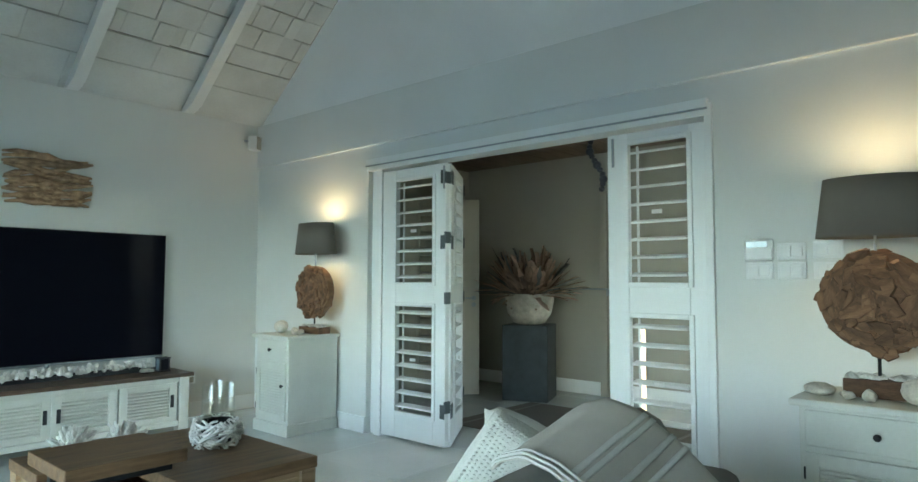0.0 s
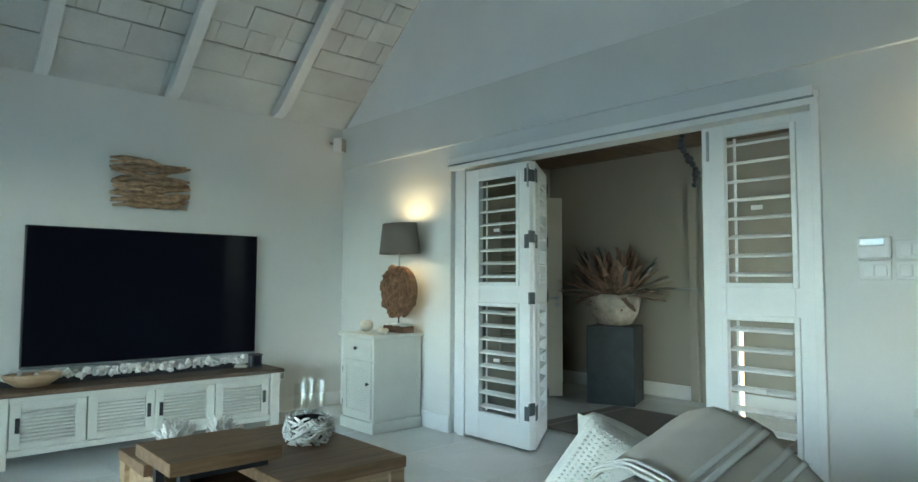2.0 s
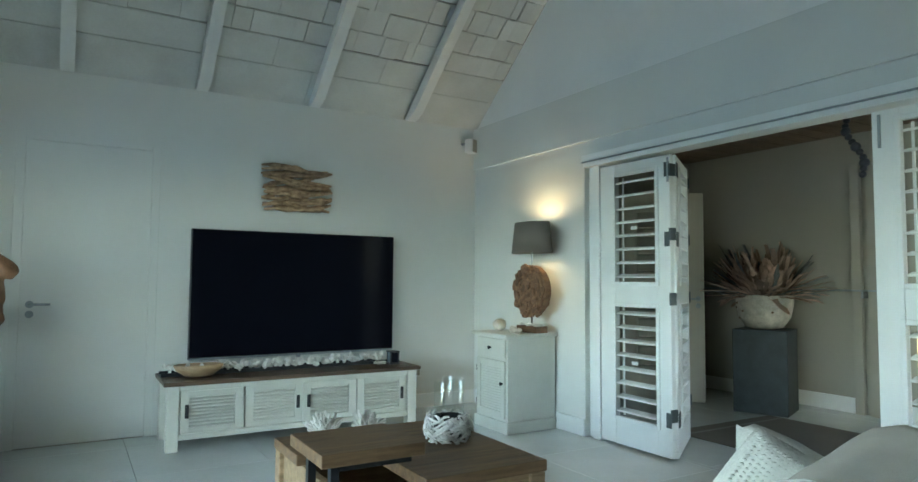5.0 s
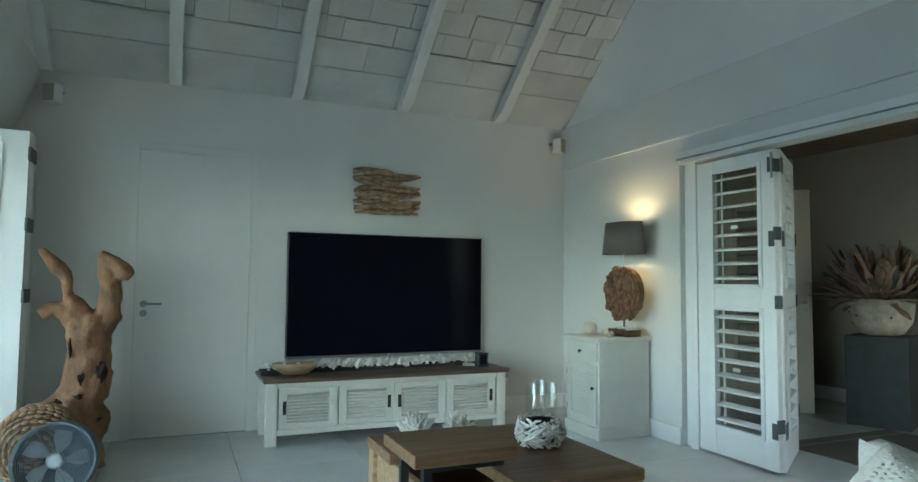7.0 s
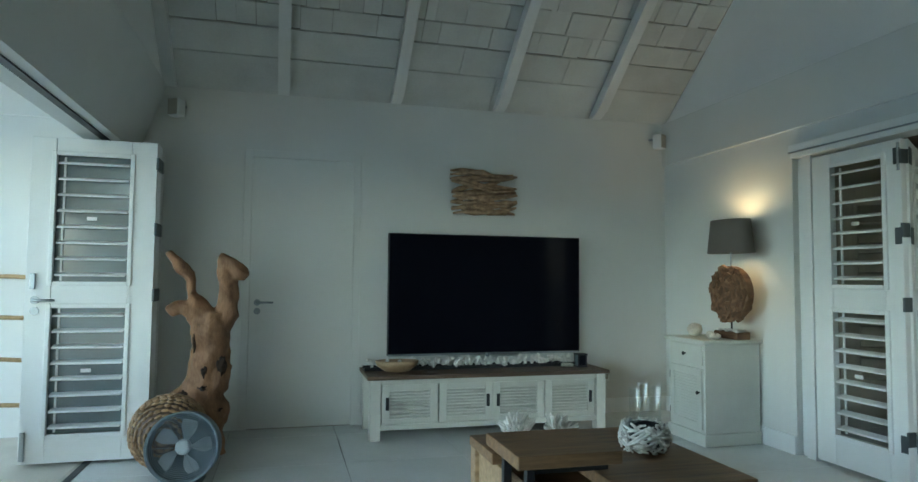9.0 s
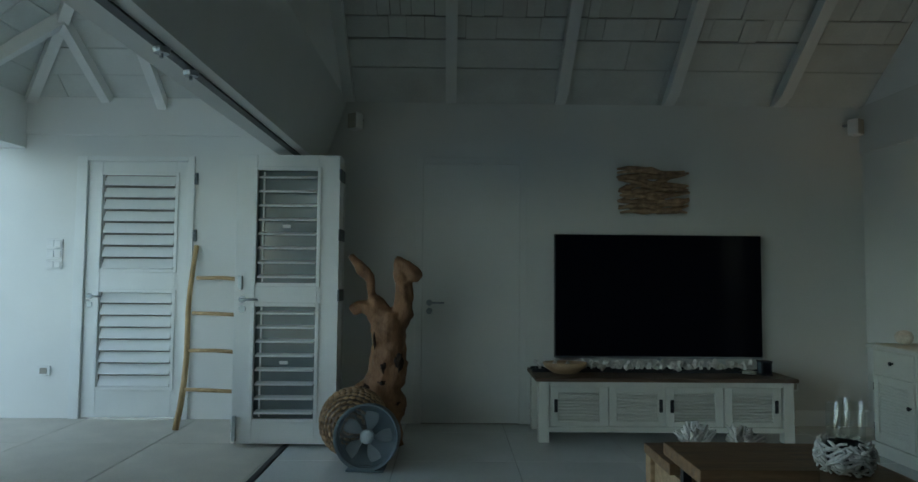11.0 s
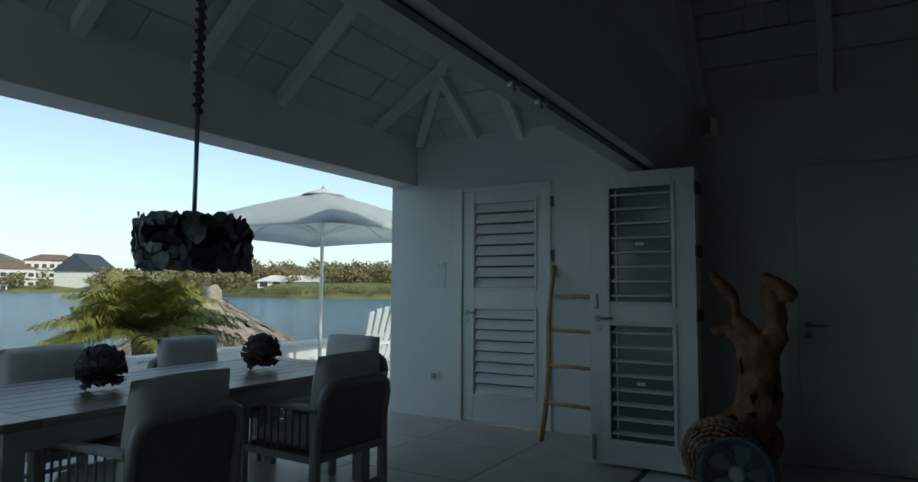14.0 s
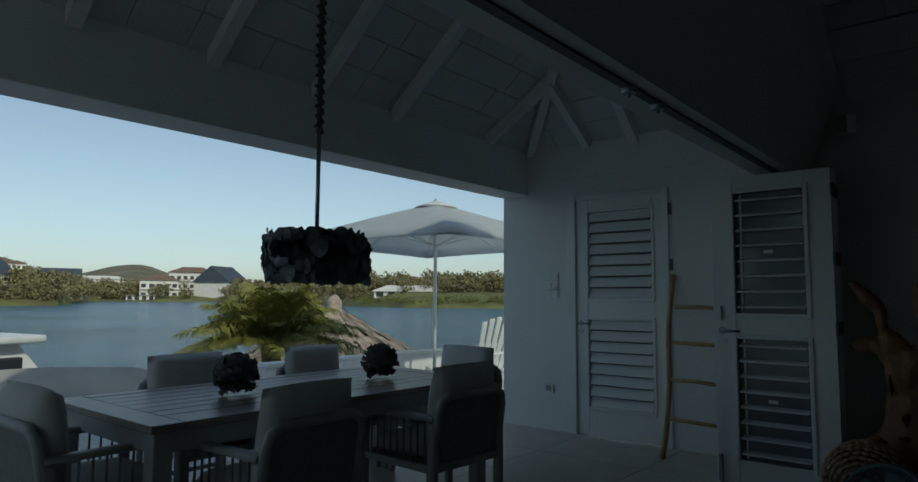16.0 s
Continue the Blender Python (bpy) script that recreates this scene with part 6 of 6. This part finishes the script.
# ---- far shore ----
def at(az, dist, z=0.0):
    """A place on the far shore by its bearing, counted from west towards north."""
    return Vector((0.58 - dist * math.cos(radians(az)), 1.4 + dist * math.sin(radians(az)), z))


SHORE = ((-30, 120), (8, 175), (15, 185), (19.0, 192), (20.2, 250), (21.2, 335), (30, 330), (36, 260), (41, 190), (46, 158), (60, 150), (85, 190))


def shore(az):
    for (a, d), (b, e) in zip(SHORE, SHORE[1:]):
        if a <= az <= b:
            return d + (e - d) * (az - a) / (b - a)
    return 180


bm = NB()
grid = []
prof = ((0, -1.6), (1.5, -0.7), (6, 0.3), (16, 2.0), (40, 3.6), (90, 6.0), (160, 7.0))
for i in range(116):
    az = -30 + i
    grid.append([bm.verts.new(at(az, shore(az) + o, z + (0.6 * noise.noise(Vector((az * 0.4, o * 0.05, 0))) if o > 2 else 0))) for o, z in prof])
for a, b in zip(grid, grid[1:]):
    for j in range(len(prof) - 1):
        bm.faces.new((a[j], b[j], b[j + 1], a[j + 1]))
tagged(part("far_bank", bm, M_GRASS, None, "", True), "green grassy far shore of the bay", "shore", "", "structure")
bm = NB()
grid = []
for i in range(90):
    az = 2 + i * 0.75
    h = 21 * math.exp(-((az - 24) / 4.2) ** 2) + 24 * math.exp(-((az - 14.5) / 4.2) ** 2) + 9 * math.exp(-((az - 46) / 10) ** 2) + 6 + 3 * noise.noise(Vector((az * 0.35, 0, 3)))
    grid.append([bm.verts.new(at(az, d, z)) for d, z in ((420, 0), (560, h * 0.55), (760, h * 1.25), (1000, h * 0.9))])
for a, b in zip(grid, grid[1:]):
    for j in range(3):
        bm.faces.new((a[j], b[j], b[j + 1], a[j + 1]))
tagged(part("far_hills", bm, M_HILL, None, "", True), "dry brown hills beyond the bay", "hill", "", "structure")

rng = random.Random(77)


def leafy(bm, c, r, h, count):
    """An uneven crown of many small leaf clumps."""
    lobes = [(Vector((rng.uniform(-r, r) * 0.6, rng.uniform(-r, r) * 0.6, h * rng.uniform(0.35, 0.85))), r * rng.uniform(0.35, 0.6)) for _ in range(5)]
    for _ in range(count):
        o, s = rng.choice(lobes)
        d = Vector((rng.gauss(0, 1), rng.gauss(0, 1), rng.gauss(0, 1))).normalized()
        p = c + o + d * s * rng.uniform(0.6, 1.05)
        if p.z < c.z:
            p.z = c.z + rng.uniform(0, 0.3)
        a = Vector((rng.gauss(0, 1), rng.gauss(0, 1), rng.gauss(0, 1))).normalized()
        b = a.cross(Vector((rng.gauss(0, 1), rng.gauss(0, 1), rng.gauss(0, 1)))).normalized()
        k = r * rng.uniform(0.07, 0.14)
        bm.faces.new([bm.verts.new(p + a * k), bm.verts.new(p + b * k * 0.8), bm.verts.new(p - a * k), bm.verts.new(p - b * k * 0.8)])


bm = NB()
for i in range(640):
    az = rng.uniform(6, 64)
    off = rng.uniform(5, 75) if az > 36 else rng.uniform(1, 45)
    if (24 < az < 33 and off < 30 and rng.random() < 0.75) or (42 < az < 56 and off < 26):
        continue
    d = shore(az) + off
    r = rng.uniform(2.0, 4.2) * (d / 200) ** 0.5
    leafy(bm, at(az, d, (-0.6 if off < 8 else 1.0 + off * 0.05)), r, r * rng.uniform(0.9, 1.6), 190)
for i in range(60):
    az, f = rng.uniform(9, 21.5), rng.uniform(0.0, 0.9)
    h = 24 * math.exp(-((az - 14.5) / 4.2) ** 2) + 6
    leafy(bm, at(az, 560 + 200 * f, h * (0.55 + 0.7 * f) - 2), rng.uniform(4, 7.5), rng.uniform(5, 9), 90)
for i in range(16):
    az = rng.uniform(16.9, 19.2)
    leafy(bm, at(az, 194 + rng.uniform(0, 10), -0.6), rng.uniform(2.2, 3.4), rng.uniform(4, 8.5) * (0.6 if az > 18.4 else 1), 170)
tagged(part("far_woods", bm, M_BUSH), "dark green bushes and trees along the far shore", "woods", "", "stuff")
bm = NB()
for i in range(160):
    az = rng.uniform(41, 60)
    d = shore(az) + rng.uniform(0.5, 14)
    leafy(bm, at(az, d, -0.5 + (d - shore(az)) * 0.1), rng.uniform(0.8, 1.5), rng.uniform(0.8, 1.4), 60)
tagged(part("bank_scrub", bm, island(mat("lit_scrub", (0.15, 0.16, 0.04), 0.8, 0, 0.4, 0.25, 0.0, 4), 0.3)), "sunlit yellow-green scrub on the bank", "scrub", "", "stuff")


def villa(az, dist, w, dpt, floors, label, roof, gable=False, z=0.6, storey=3.2, turn=0):
    c = at(az, dist, z)
    h = thing("villa", label, "house", Matrix.Translation(c) @ Matrix.Rotation(radians(90 - az + turn), 4, "Z"), "far houses")
    H = floors * storey
    part("wall", box(NB(), -w / 2, w / 2, 0, dpt, -2, H), M_HOUSE, h)
    bm = NB()
    o = 0.8
    if gable:
        quads(bm, [(-w / 2 - o, -o, H), (w / 2 + o, -o, H), (w / 2 + o, dpt + o, H), (-w / 2 - o, dpt + o, H), (-w / 2 - o, dpt / 2, H + dpt * 0.42), (w / 2 + o, dpt / 2, H + dpt * 0.42)],
              [(0, 1, 5, 4), (2, 3, 4, 5), (0, 4, 3), (1, 2, 5), (3, 2, 1, 0)])
    else:
        k = min(w, dpt) * 0.45
        quads(bm, [(-w / 2 - o, -o, H), (w / 2 + o, -o, H), (w / 2 + o, dpt + o, H), (-w / 2 - o, dpt + o, H), (-w / 2 + k, dpt / 2, H + k * 0.5), (w / 2 - k, dpt / 2, H + k * 0.5)],
              [(0, 1, 5, 4), (2, 3, 4, 5), (0, 4, 3), (1, 2, 5), (3, 2, 1, 0)])
    part("roof", bm, roof, h)
    n = max(2, int(w / 3))
    for f in range(floors):
        part("balcony", box(NB(), -w / 2 - 0.3, w / 2 + 0.3, -1.0, 0, f * storey - 0.2, f * storey), M_HOUSE, h)
        for i in range(n):
            x = -w / 2 + w * (i + 0.5) / n
            win = part("window", box(NB(), x - w / n * 0.3, x + w / n * 0.3, -0.05, 0.1, f * storey + 0.6, f * storey + 2.4), M_DARKGLASS, h)
    return h


villa(25.9, 345, 17, 12, 2, "white two-storey villa with balconies and a brown roof", M_ROOFBROWN, storey=4.2)
villa(28.3, 352, 21, 13, 3, "white three-storey villa with balconies and a brown hipped roof", M_ROOFBROWN, storey=4.2)
villa(31.9, 340, 17, 19, 2, "white gabled villa with a slate-blue roof", M_ROOFBLUE, True, storey=3.8, turn=58)
villa(15.2, 205, 9, 9, 2, "white villa with a slate-blue roof on the shore", M_ROOFBLUE, True, 0.6, turn=40)
villa(15.9, 600, 22, 12, 2, "white hillside house with a flat brown roof", M_ROOFBROWN, False, 17.5, 4.0)
villa(21.2, 430, 34, 9, 1, "long low white house on the hillside", M_HOUSE, False, 7.0, 4.0)
villa(19.2, 420, 18, 10, 2, "white hillside house with a slate-blue roof", M_ROOFBLUE, True, 6.0)
villa(46.2, 186, 20, 8, 1, "long low white bungalow with a flat pale roof", M_HOUSE, False, 0.9, 2.1)
villa(42.4, 250, 12, 8, 2, "white terraced house among the trees", M_HOUSE, False, 2.0)
villa(24.6, 336, 12, 1.0, 1, "long white garden wall at the waterline", M_HOUSE, False, -1.0, 2.6)

# ---- tiles and boards, last ----
def tiles(owner, x0, x1, y0, y1, size, material, z=0.0, gap=0.004, name="tile", sy=None):
    sy = sy or size
    bm = box(NB(), gap / 2, size - gap / 2, gap / 2, sy - gap / 2, -0.012, 0, 0.0015, None, 1)
    me = None
    x = x0
    while x < x1 - 0.01:
        y = y0
        while y < y1 - 0.01:
            m = Matrix.Translation((x, y, z)) @ Matrix.Diagonal((min(1, (x1 - x) / size), min(1, (y1 - y) / sy), 1, 1))
            if me is None:
                me = part(name, bm, material, owner, "", False, m).data
            else:
                part(name, me, None, owner, "", False, m)
            y += sy
        x += size


floor = structure("floor", box(NB(), XC - 0.27, 6.94, YBACK, 6.5, -0.016, -0.0125), M_GROUTW, "glossy white polished tile floor", "floor")
tiles(floor, XC - 0.255, 4.3, YBACK, YT, 0.8, M_TILE, 0, 0.002)
tiles(floor, 4.3, 6.95, 1.75, 6.5, 0.8, M_TILE, 0, 0.002)
floor_t = structure("floor_terrace", box(NB(), XO, XC - 0.31, -4.0, YE, -0.016, -0.0125), M_GROUT, "sand-coloured stone tile terrace floor", "floor")
tiles(floor_t, XO, XC - 0.30, -4.0, YE, 0.92, M_STONE, 0, 0.006)
deck = structure("deck", box(NB(), -6.3, XO - 0.03, -4.1, 12.9, -0.044, -0.04), M_GROUT, "pale weathered board deck above the water", "deck")
tiles(deck, -6.3, XO - 0.055, -4.1, 12.9, 0.145, M_DECK, -0.022, 0.007, "plank", 8.5)
